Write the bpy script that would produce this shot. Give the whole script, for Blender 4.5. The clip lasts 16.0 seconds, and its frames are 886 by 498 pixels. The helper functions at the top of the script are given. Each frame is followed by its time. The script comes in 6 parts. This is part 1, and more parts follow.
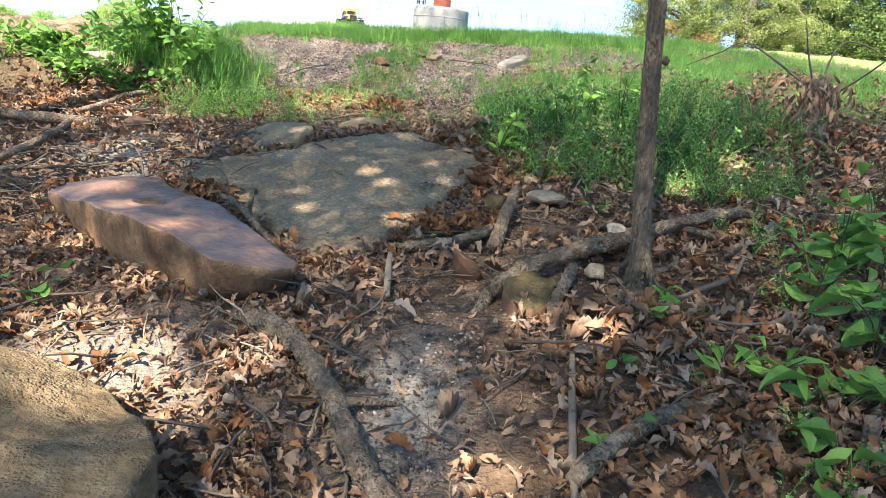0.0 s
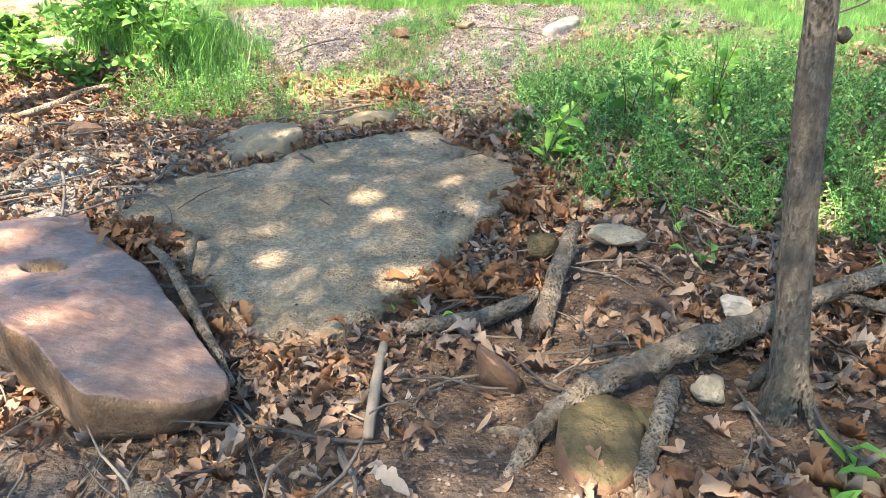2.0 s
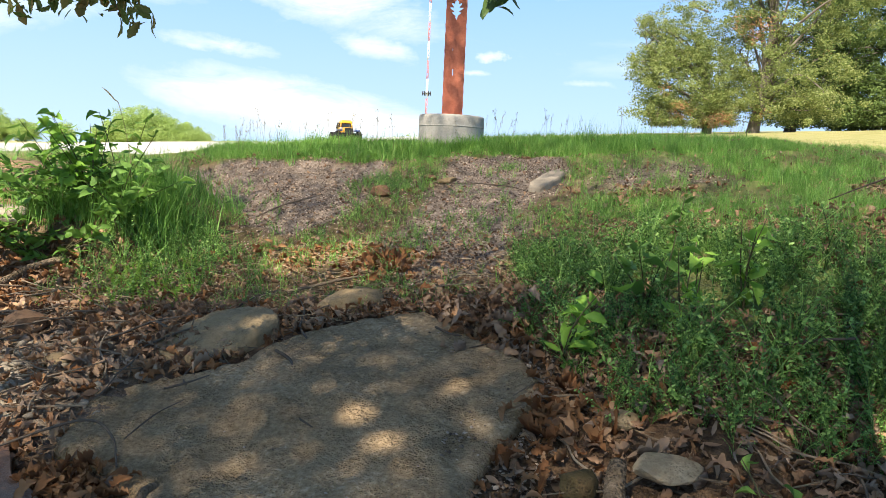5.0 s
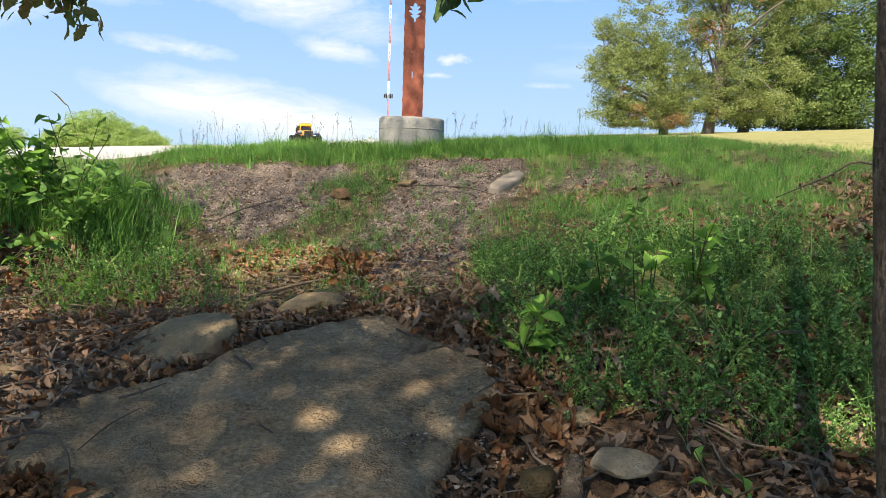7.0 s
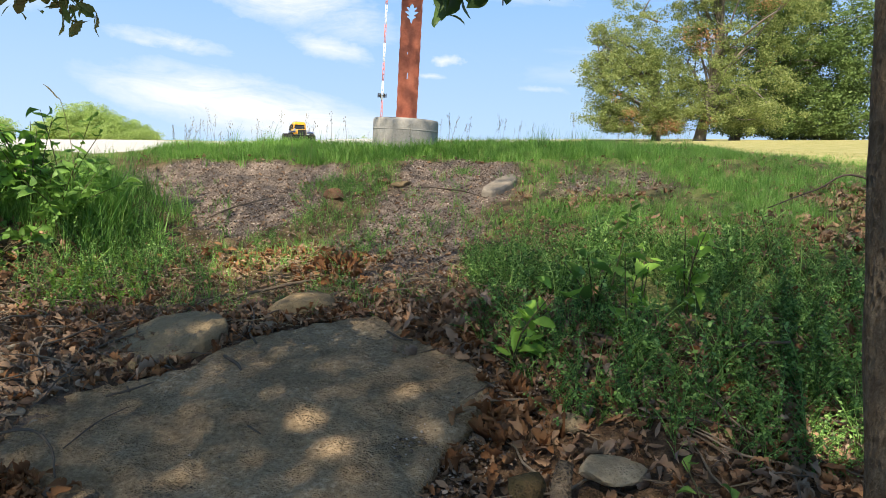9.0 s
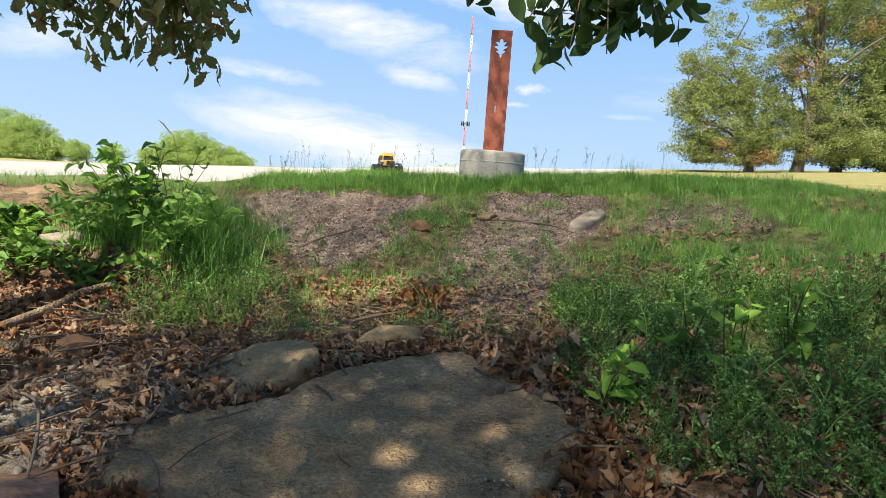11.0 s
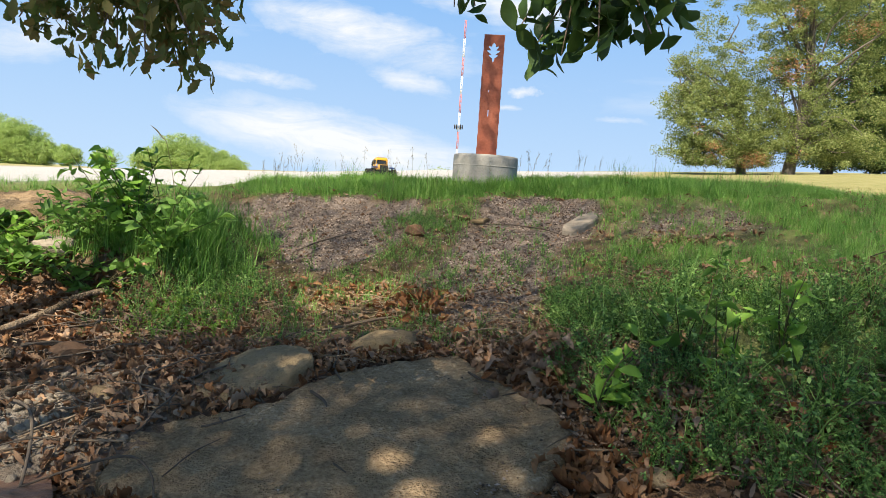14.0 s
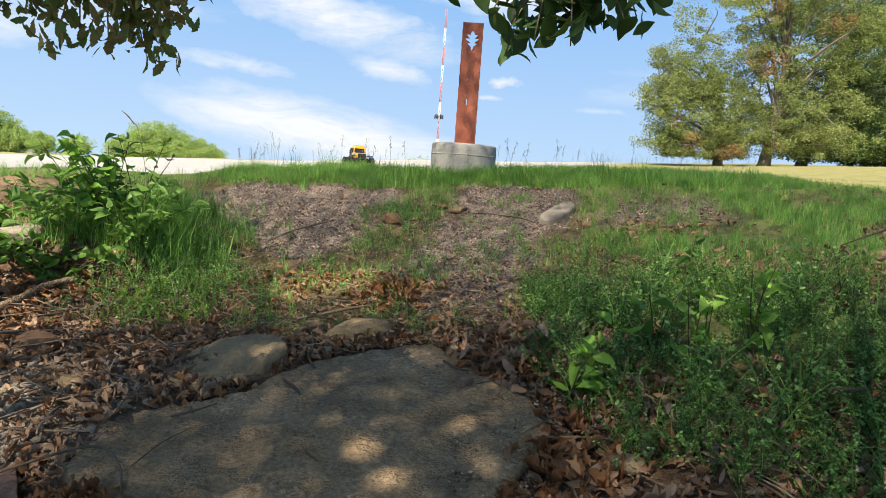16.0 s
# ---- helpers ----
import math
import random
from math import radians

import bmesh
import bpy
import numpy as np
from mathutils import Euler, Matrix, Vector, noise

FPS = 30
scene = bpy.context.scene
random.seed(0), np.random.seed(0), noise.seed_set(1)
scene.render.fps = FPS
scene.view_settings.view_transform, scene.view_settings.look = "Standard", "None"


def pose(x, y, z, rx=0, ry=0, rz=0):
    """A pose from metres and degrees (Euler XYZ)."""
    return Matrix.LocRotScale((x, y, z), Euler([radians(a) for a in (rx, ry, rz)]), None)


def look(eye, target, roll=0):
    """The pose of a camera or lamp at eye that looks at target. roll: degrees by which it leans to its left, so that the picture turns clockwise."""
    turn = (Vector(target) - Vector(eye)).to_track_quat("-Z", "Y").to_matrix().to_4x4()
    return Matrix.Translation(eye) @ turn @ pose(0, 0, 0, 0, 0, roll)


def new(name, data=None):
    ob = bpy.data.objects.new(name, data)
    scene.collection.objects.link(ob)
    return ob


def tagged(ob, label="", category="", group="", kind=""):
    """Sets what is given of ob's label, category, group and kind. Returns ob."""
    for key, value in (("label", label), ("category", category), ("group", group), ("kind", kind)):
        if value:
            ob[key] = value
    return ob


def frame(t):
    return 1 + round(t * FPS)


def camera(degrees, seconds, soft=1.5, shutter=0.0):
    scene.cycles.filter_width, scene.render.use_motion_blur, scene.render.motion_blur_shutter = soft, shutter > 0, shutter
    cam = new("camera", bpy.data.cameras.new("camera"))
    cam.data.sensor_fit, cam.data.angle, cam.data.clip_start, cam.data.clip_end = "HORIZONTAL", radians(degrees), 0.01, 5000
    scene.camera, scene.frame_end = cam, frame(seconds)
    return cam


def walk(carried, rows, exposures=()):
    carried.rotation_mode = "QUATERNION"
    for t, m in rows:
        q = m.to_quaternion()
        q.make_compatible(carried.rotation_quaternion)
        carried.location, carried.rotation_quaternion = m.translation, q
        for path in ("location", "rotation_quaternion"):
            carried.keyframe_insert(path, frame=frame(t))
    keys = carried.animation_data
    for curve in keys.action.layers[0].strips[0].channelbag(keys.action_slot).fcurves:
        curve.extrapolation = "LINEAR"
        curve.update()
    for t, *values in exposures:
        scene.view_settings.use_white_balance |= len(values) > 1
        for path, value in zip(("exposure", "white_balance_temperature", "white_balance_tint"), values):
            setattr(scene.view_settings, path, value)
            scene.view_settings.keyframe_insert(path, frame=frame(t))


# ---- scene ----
cam = camera(66.9, 16.0, soft=0.4)
PATH = [
    (0, (0.108, -0.132, 1.183), (0.064, 1.803, 0.681), 5.9),
    (0.5, (0.104, 0.167, 1.21), (0.113, 2.113, 0.751), 4.0),
    (1, (0.123, 0.466, 1.204), (0.133, 2.408, 0.728), 1.5),
    (1.5, (0.155, 0.779, 1.271), (-0.014, 2.679, 0.668), 2.8),
    (2, (0.135, 0.924, 1.274), (-0.042, 2.817, 0.654), 3.4),
    (2.5, (0.015, 1.145, 1.359), (-0.152, 3.093, 0.938), 2.5),
    (3, (-0.046, 1.281, 1.432), (-0.197, 3.227, 0.997), 2.8),
    (3.5, (-0.057, 1.335, 1.444), (-0.214, 3.281, 1.011), 1.1),
    (4, (-0.041, 1.338, 1.435), (-0.189, 3.281, 0.984), 1.3),
    (4.5, (-0.045, 1.351, 1.441), (-0.184, 3.303, 1.029), 2.2),
    (5, (-0.038, 1.348, 1.47), (-0.146, 3.328, 1.206), 2.6),
    (5.2, (-0.03, 1.341, 1.472), (-0.108, 3.325, 1.231), 2.0),
    (7.5, (-0.019, 1.334, 1.47), (-0.011, 3.317, 1.213), 2.2),
    (8, (-0.02, 1.33, 1.48), (-0.005, 3.313, 1.221), 2.2),
    (8.5, (-0.022, 1.334, 1.477), (-0.004, 3.317, 1.221), 2.7),
    (9, (-0.027, 1.34, 1.48), (-0.001, 3.324, 1.231), 3.4),
    (9.5, (-0.053, 1.344, 1.49), (-0.147, 3.333, 1.309), 3.1),
    (12, (-0.075, 1.321, 1.527), (-0.298, 3.3, 1.341), 4.2),
    (12.5, (-0.077, 1.326, 1.526), (-0.3, 3.305, 1.34), 4.1),
    (13, (-0.07, 1.324, 1.534), (-0.289, 3.304, 1.353), 3.7),
    (13.5, (-0.072, 1.321, 1.533), (-0.279, 3.302, 1.357), 3.8),
    (14, (-0.071, 1.321, 1.527), (-0.268, 3.304, 1.353), 3.9),
    (14.5, (-0.057, 1.321, 1.526), (-0.247, 3.305, 1.352), 3.9),
    (15, (-0.05, 1.329, 1.524), (-0.22, 3.313, 1.339), 3.5),
    (15.5, (-0.055, 1.332, 1.525), (-0.207, 3.317, 1.339), 3.8),
    (16, (-0.051, 1.338, 1.518), (-0.187, 3.323, 1.319), 4.2),
]
# seconds, stops, kelvin, tint
EXPOSURES = [(0.0, 1.97, 6500, 10), (1.0, 1.97, 6500, 10), (1.5, 2.36, 6500, 10), (2.2, 2.74, 6700, 10), (2.5, 2.45, 7100, 13), (3.0, 1.5, 7450, 16), (3.5, 1.29, 6950, 11), (4.5, 1.27, 7050, 10), (5.0, 1.22, 7100, 10), (7.5, 0.96, 7050, 10), (9.5, 0.96, 7050, 10), (12.0, 0.86, 7100, 10), (16.0, 0.85, 7100, 10)]
walk(cam, [(t, look(eye, target, roll)) for t, eye, target, roll in PATH], EXPOSURES)

# ---- sky, sun ----
SUN_ELEVATION, SUN_FROM = 46.0, 205.0  # degrees; the bearing is clockwise from +y
sun_to = Vector((math.sin(radians(SUN_FROM)) * math.cos(radians(SUN_ELEVATION)), math.cos(radians(SUN_FROM)) * math.cos(radians(SUN_ELEVATION)), math.sin(radians(SUN_ELEVATION))))
sun = new("sun", bpy.data.lights.new("sun", "SUN"))
sun.data.energy, sun.data.angle, sun.data.color = 5.2, radians(0.36), (1.0, 0.93, 0.82)
sun.matrix_world = look(sun_to * 30, (0, 0, 0))

world = bpy.data.worlds.new("sky")
scene.world = world
world.use_nodes = True
wt = world.node_tree
wt.nodes.clear()


def wnode(kind, **values):
    n = wt.nodes.new(kind)
    for k, v in values.items():
        n.inputs[k].default_value = v
    return n


sky = wt.nodes.new("ShaderNodeTexSky")
sky.sky_type, sky.sun_disc = "NISHITA", False
sky.sun_elevation, sky.sun_rotation = radians(SUN_ELEVATION), radians(SUN_FROM)
sky.altitude = 1200
sky.air_density, sky.dust_density, sky.ozone_density = 1.0, 0.1, 2.0
coord = wt.nodes.new("ShaderNodeTexCoord")


def wmath(kind, a, b=0.0):
    n = wt.nodes.new("ShaderNodeMath")
    n.operation = kind
    for i, v in enumerate((a, b)):
        if isinstance(v, float):
            n.inputs[i].default_value = v
        else:
            wt.links.new(v, n.inputs[i])
    return n.outputs[0]


axes = wt.nodes.new("ShaderNodeSeparateXYZ")
wt.links.new(coord.outputs["Generated"], axes.inputs["Vector"])
# the low sky through haze, paler at the horizon
rise = wt.nodes.new("ShaderNodeMapRange")
rise.inputs["From Min"].default_value, rise.inputs["From Max"].default_value = 0.0, 0.30
wt.links.new(axes.outputs["Z"], rise.inputs["Value"])
cap = wt.nodes.new("ShaderNodeMixRGB")
cap.inputs["Color1"].default_value, cap.inputs["Color2"].default_value = (3.6, 5.15, 7.3, 1), (1.6, 3.5, 6.8, 1)
wt.links.new(rise.outputs["Result"], cap.inputs["Fac"])
upper = wt.nodes.new("ShaderNodeMapRange")
upper.inputs["From Min"].default_value, upper.inputs["From Max"].default_value = 0.28, 0.6
wt.links.new(axes.outputs["Z"], upper.inputs["Value"])
haze = wt.nodes.new("ShaderNodeMixRGB")
wt.links.new(upper.outputs["Result"], haze.inputs["Fac"])
wt.links.new(cap.outputs["Color"], haze.inputs["Color1"])
wt.links.new(sky.outputs["Color"], haze.inputs["Color2"])
# thin cirrus, stretched along the horizon
stretch = wt.nodes.new("ShaderNodeMapping")
stretch.inputs["Scale"].default_value = (1.0, 1.0, 3.6)
stretch.inputs["Rotation"].default_value = (0.0, radians(7), radians(15))
cirrus = wnode("ShaderNodeTexNoise", Scale=3.2, Detail=10.0, Roughness=0.6, Distortion=0.7)
wt.links.new(coord.outputs["Generated"], stretch.inputs["Vector"])
wt.links.new(stretch.outputs["Vector"], cirrus.inputs["Vector"])
# banks of cloud over the lot: heading and height as slopes, half widths, tilt, weight
flat = wt.nodes.new("ShaderNodeCombineXYZ")
ahead = wmath("MAXIMUM", axes.outputs["Y"], 0.05)
wt.links.new(wmath("DIVIDE", axes.outputs["X"], ahead), flat.inputs["X"])
wt.links.new(wmath("DIVIDE", axes.outputs["Z"], ahead), flat.inputs["Y"])
# the banks are torn by fine turbulence
tear = wnode("ShaderNodeTexNoise", Scale=22.0, Detail=8.0, Roughness=0.62)
wt.links.new(flat.outputs["Vector"], tear.inputs["Vector"])
pull, drawn = wt.nodes.new("ShaderNodeVectorMath"), wt.nodes.new("ShaderNodeVectorMath")
pull.operation = "MULTIPLY_ADD"
pull.inputs[1].default_value, pull.inputs[2].default_value = (.075, .022, 0), (-.0375, -.011, 0)
drawn.operation = "ADD"
wt.links.new(tear.outputs["Color"], pull.inputs[0])
wt.links.new(flat.outputs["Vector"], drawn.inputs[0])
wt.links.new(pull.outputs["Vector"], drawn.inputs[1])
banks = None
for cx, cz, wx, wz, tilt, weight in ((-.26, .062, .30, .055, -9, .60), (-.36, .095, .16, .022, -12, .40), (-.40, .155, .11, .016, -8, .42), (-.17, .160, .09, .022, -18, .40), (-.24, .225, .20, .045, -14, .52), (.00, .150, .026, .008, 0, .50), (-.018, .128, .03, .007, -4, .36), (.14, .116, .05, .006, 0, .28), (-.02, .27, .25, .03, -6, .45), (-.75, .20, .3, .05, 5, .4), (.6, .35, .4, .06, -5, .4)):
    at = wt.nodes.new("ShaderNodeMapping")
    at.vector_type = "TEXTURE"
    at.inputs["Location"].default_value, at.inputs["Rotation"].default_value, at.inputs["Scale"].default_value = (cx, cz, 0), (0, 0, radians(tilt)), (wx, wz, 1)
    ball = wt.nodes.new("ShaderNodeTexGradient")
    ball.gradient_type = "SPHERICAL"
    wt.links.new(drawn.outputs["Vector"], at.inputs["Vector"])
    wt.links.new(at.outputs["Vector"], ball.inputs["Vector"])
    one = wmath("MULTIPLY", wmath("POWER", ball.outputs["Fac"], 0.7), float(weight))
    banks = one if banks is None else wmath("MAXIMUM", banks, one)
wisps = wnode("ShaderNodeTexNoise", Scale=9.0, Detail=10.0, Roughness=0.68, Distortion=1.2)
wt.links.new(stretch.outputs["Vector"], wisps.inputs["Vector"])
torn = wmath("MULTIPLY", banks, wmath("ADD", wmath("MULTIPLY", wisps.outputs["Fac"], 2.2), -0.15))
thick = wmath("ADD", wmath("MULTIPLY", cirrus.outputs["Fac"], 0.85), torn)
veil = wt.nodes.new("ShaderNodeValToRGB")
veil.color_ramp.elements[0].position, veil.color_ramp.elements[1].position = 0.50, 1.0
wt.links.new(thick, veil.inputs["Fac"])
cloud = wt.nodes.new("ShaderNodeMixRGB")
cloud.inputs["Color2"].default_value = (6.2, 6.7, 7.4, 1)
bright = wnode("ShaderNodeBackground", Strength=0.083)
out = wt.nodes.new("ShaderNodeOutputWorld")
wt.links.new(veil.outputs["Color"], cloud.inputs["Fac"])
wt.links.new(haze.outputs["Color"], cloud.inputs["Color1"])
wt.links.new(cloud.outputs["Color"], bright.inputs["Color"])
wt.links.new(bright.outputs["Background"], out.inputs["Surface"])


# ---- materials ----
def material(name, colours, scale=8.0, fine=60.0, rough=0.85, bump=0.3, bump_scale=90.0, metal=0.0, island=0.0, each=0.0, sheer=0.0, stretch=(1, 1, 1), spec=0.3, distance=0.01, grain=0.38, pits=0.0):
    """A surface whose colour runs through colours by noise at two sizes, by piece (island), by object (each); sheer lets light through."""
    m = bpy.data.materials.new(name)
    m.use_nodes = True
    nt = m.node_tree
    bsdf = nt.nodes["Principled BSDF"]
    bsdf.inputs["Roughness"].default_value, bsdf.inputs["Metallic"].default_value = rough, metal
    bsdf.inputs["Specular IOR Level"].default_value = spec
    tc, mp = nt.nodes.new("ShaderNodeTexCoord"), nt.nodes.new("ShaderNodeMapping")
    mp.inputs["Scale"].default_value = stretch
    nt.links.new(tc.outputs["Object"], mp.inputs["Vector"])

    def noise_at(s, detail=5.0):
        n = nt.nodes.new("ShaderNodeTexNoise")
        n.inputs["Scale"].default_value, n.inputs["Detail"].default_value, n.inputs["Roughness"].default_value = s, detail, 0.62
        nt.links.new(mp.outputs["Vector"], n.inputs["Vector"])
        return n.outputs["Fac"]

    def sums(kind, a, b):
        n = nt.nodes.new("ShaderNodeMath")
        n.operation = kind
        for i, v in enumerate((a, b)):
            if isinstance(v, float):
                n.inputs[i].default_value = v
            else:
                nt.links.new(v, n.inputs[i])
        return n.outputs[0]

    big, small = noise_at(scale), noise_at(fine)
    value = sums("ADD", sums("MULTIPLY", big, 1.0 - grain), sums("MULTIPLY", small, grain))
    value = sums("ADD", sums("MULTIPLY", sums("SUBTRACT", value, 0.5), 2.3), 0.5)
    if island:
        geo = nt.nodes.new("ShaderNodeNewGeometry")
        value = sums("ADD", sums("MULTIPLY", value, 1.0 - island), sums("MULTIPLY", geo.outputs["Random Per Island"], island))
    if each:
        info = nt.nodes.new("ShaderNodeObjectInfo")
        value = sums("ADD", sums("MULTIPLY", value, 1.0 - each), sums("MULTIPLY", info.outputs["Random"], each))
    ramp = nt.nodes.new("ShaderNodeValToRGB")
    el = ramp.color_ramp.elements
    while len(el) < len(colours):
        el.new(0.5)
    for i, c in enumerate(colours):
        el[i].position = i / (len(colours) - 1)
        el[i].color = (*c, 1)
    nt.links.new(value, ramp.inputs["Fac"])
    colour, height = ramp.outputs["Color"], None
    if pits:
        # dark pits and grains of a few millimetres, thicker in places
        cells, dark = nt.nodes.new("ShaderNodeTexVoronoi"), nt.nodes.new("ShaderNodeMixRGB")
        cells.inputs["Scale"].default_value = 100.0
        nt.links.new(mp.outputs["Vector"], cells.inputs["Vector"])
        near = nt.nodes.new("ShaderNodeMapRange")
        near.inputs["From Min"].default_value, near.inputs["From Max"].default_value = 0.12, 0.5
        near.inputs["To Min"].default_value, near.inputs["To Max"].default_value = 1.0, 0.0
        nt.links.new(cells.outputs["Distance"], near.inputs["Value"])
        patch = nt.nodes.new("ShaderNodeMapRange")
        patch.inputs["From Min"].default_value, patch.inputs["From Max"].default_value = 0.42, 0.62
        nt.links.new(noise_at(9.0), patch.inputs["Value"])
        height = sums("MULTIPLY", near.outputs["Result"], patch.outputs["Result"])
        nt.links.new(sums("MULTIPLY", height, float(pits)), dark.inputs["Fac"])
        nt.links.new(colour, dark.inputs["Color1"])
        dark.inputs["Color2"].default_value = (.03, .024, .018, 1)
        colour = dark.outputs["Color"]
    nt.links.new(colour, bsdf.inputs["Base Color"])
    if bump:
        b = nt.nodes.new("ShaderNodeBump")
        b.inputs["Strength"].default_value, b.inputs["Distance"].default_value = bump, distance
        relief = sums("ADD", noise_at(bump_scale, 8.0), sums("MULTIPLY", noise_at(bump_scale * 0.22), 1.6))
        if height is not None:
            relief = sums("SUBTRACT", relief, sums("MULTIPLY", height, 0.6))
        nt.links.new(relief, b.inputs["Height"])
        nt.links.new(b.outputs["Normal"], bsdf.inputs["Normal"])
    if sheer:
        tr, mix = nt.nodes.new("ShaderNodeBsdfTranslucent"), nt.nodes.new("ShaderNodeMixShader")
        mix.inputs["Fac"].default_value = sheer
        nt.links.new(ramp.outputs["Color"], tr.inputs["Color"])
        nt.links.new(bsdf.outputs["BSDF"], mix.inputs[1])
        nt.links.new(tr.outputs["BSDF"], mix.inputs[2])
        nt.links.new(mix.outputs["Shader"], nt.nodes["Material Output"].inputs["Surface"])
    return m


SLAB = material("slab_stone", [(.104, .067, .037), (.245, .170, .098), (.365, .265, .160), (.60, .47, .32)], 2.2, 58, 0.95, 0.8, 42, stretch=(1, 1.3, 1.2), distance=0.026, grain=0.56, pits=.40, spec=.08)
RED_STONE = material("red_sandstone", [(.055, .029, .014), (.130, .072, .035), (.215, .130, .068), (.33, .215, .125)], 4.5, 48, 0.8, 0.6, 60, stretch=(1, 1.2, .7), spec=0.3, distance=0.012, grain=.42, pits=.25)
LICHEN_STONE = material("lichen_spotted_stone", [(.052, .035, .020), (.135, .094, .053), (.245, .175, .100), (.46, .36, .23)], 5, 34, 0.95, 0.8, 40, distance=0.02, pits=.08, spec=.06, grain=.3)
RED_TOP = material("weathered_purple_sandstone", [(.075, .036, .021), (.160, .084, .050), (.230, .136, .088), (.34, .228, .162)], 4.5, 36, 0.45, 0.4, 40, stretch=(1, 2.0, 1), spec=0.4, distance=0.010, grain=.5, pits=.2)
TAN_STONE = material("tan_stone", [(.125, .086, .047), (.24, .176, .100), (.39, .295, .178)], 5, 50, 0.9, 0.6, 80, each=0.35, pits=.5, spec=.12)
PALE_STONE = material("pale_tan_stone", [(.19, .138, .085), (.30, .235, .15), (.44, .355, .24)], 7, 50, 0.9, 0.6, 80, spec=.15, pits=.4)
YELLOW_STONE = material("mossy_yellow_stone", [(.039, .033, .014), (.086, .065, .030), (.140, .094, .050)], 9, 50, 0.9, 0.6, 80, spec=.15, pits=.5)
RUSTY_STONE = material("rusty_brown_stone", [(.080, .040, .022), (.144, .080, .044), (.208, .132, .080)], 7, 50, 0.9, 0.5, 80, each=0.3)
GREY_STONE = material("pale_grey_stone", [(.20, .165, .122), (.33, .28, .215), (.48, .41, .32)], 12, 80, 0.9, 0.7, 100, each=0.3, spec=.12)
BARK = material("grey_bark", [(.058, .042, .028), (.155, .119, .079), (.30, .24, .165)], 9, 70, 0.95, 1.0, 60, stretch=(1, 1, .42), distance=0.03, grain=.55, spec=.12, pits=.3)
OAK_BARK = material("sunlit_oak_bark", [(.075, .064, .051), (.143, .124, .101), (.232, .203, .169)], 3, 30, 0.95, 0.8, 20, stretch=(1, 1, .3), distance=0.03)
ROOT = material("weathered_root", [(.070, .049, .031), (.200, .147, .096), (.43, .335, .235)], 8, 60, 0.95, 1.0, 38, distance=0.03, grain=.5, spec=.12, pits=.25)
DARK_TWIG = material("dark_dead_twig", [(.045, .034, .025), (.10, .078, .058), (.18, .145, .11)], 6, 60, 0.95, 0.4, 120, island=0.2, each=0.4)
STEM = material("dark_green_stem", [(.035, .035, .016), (.075, .070, .030), (.12, .10, .05)], 6, 60, 0.8, 0.2, 120, each=0.4)
TWIG = material("dry_twig", [(.100, .071, .047), (.200, .147, .098), (.340, .275, .196)], 6, 60, 0.95, 0.4, 120, island=0.3, each=0.4)
DEAD_LEAF = material("dead_oak_leaf", [(.078, .041, .024), (.200, .110, .064), (.285, .174, .108), (.405, .258, .155), (.262, .190, .142), (.560, .430, .305)], 10, 60, 0.95, 0.25, 150, island=0.72, sheer=0.14, spec=.08)
RUST_LEAF = material("rust_coloured_leaf", [(.15, .062, .028), (.27, .128, .058), (.40, .235, .125)], 10, 60, 0.95, 0.25, 150, island=0.7, sheer=0.18, spec=.08)
GREEN_LEAF = material("green_leaf", [(.065, .15, .028), (.14, .28, .05), (.24, .42, .088)], 20, 80, 0.55, 0.15, 90, island=0.3, each=0.35, sheer=0.38, spec=0.4)
BRIGHT_LEAF = material("young_green_leaf", [(.18, .36, .045), (.30, .52, .085)], 20, 80, 0.55, 0.15, 90, island=0.3, each=0.35, sheer=0.42, spec=0.4)
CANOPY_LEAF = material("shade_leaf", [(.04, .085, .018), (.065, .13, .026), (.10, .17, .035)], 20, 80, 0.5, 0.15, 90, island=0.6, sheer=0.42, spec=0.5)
# paler, sheerer copy of shade_leaf, so the unseen crown passes more light down
CROWN_LEAF = material("light_passing_crown_leaf", [(.22, .28, .13), (.27, .34, .16), (.32, .39, .19)], 20, 80, 0.5, 0, island=0.6, sheer=0.75)
RUSSET_LEAF = material("russet_tinged_leaf", [(.11, .19, .045), (.18, .24, .065), (.28, .25, .085), (.38, .23, .085)], 20, 80, 0.6, 0.15, 90, island=0.7, sheer=0.5)
OAK_LEAF = material("oak_foliage", [(.055, .085, .024), (.160, .215, .062), (.290, .345, .115), (.50, .50, .26)], .35, 3, 0.6, 0, island=0.6, sheer=0.4)
# darker copy of the oak leaf, with the right-hand shade put into its colour
DARK_OAK_LEAF = material("shade_toned_oak_foliage", [(.045, .085, .024), (.105, .170, .045), (.21, .28, .09)], .35, 3, 0.6, 0, island=0.55, sheer=0.2)
# distance haze and sunlight are lifted into these pale greens
FAR_LEAF = material("hazed_far_foliage", [(.21, .32, .095), (.36, .49, .155), (.52, .63, .27)], .25, 2, 0.7, 0, island=0.5, sheer=0.4)
BROWN_FOLIAGE = material("withered_foliage", [(.24, .11, .05), (.38, .20, .10), (.44, .30, .16)], .5, 3, 0.8, 0, island=0.6, sheer=0.2)
GRASS = material("grass_blade", [(.050, .140, .022), (.125, .285, .046), (.220, .430, .085), (.38, .49, .165)], 1.2, 30, 0.55, 0, island=0.68, sheer=0.35, spec=0.4)
# yellowed so that the lawn past the shade edge looks sunlit
SUN_YELLOW_GRASS = material("dry_grass", [(.20, .22, .07), (.36, .34, .14), (.50, .44, .22)], 2, 30, 0.7, 0, island=0.6, sheer=0.3)
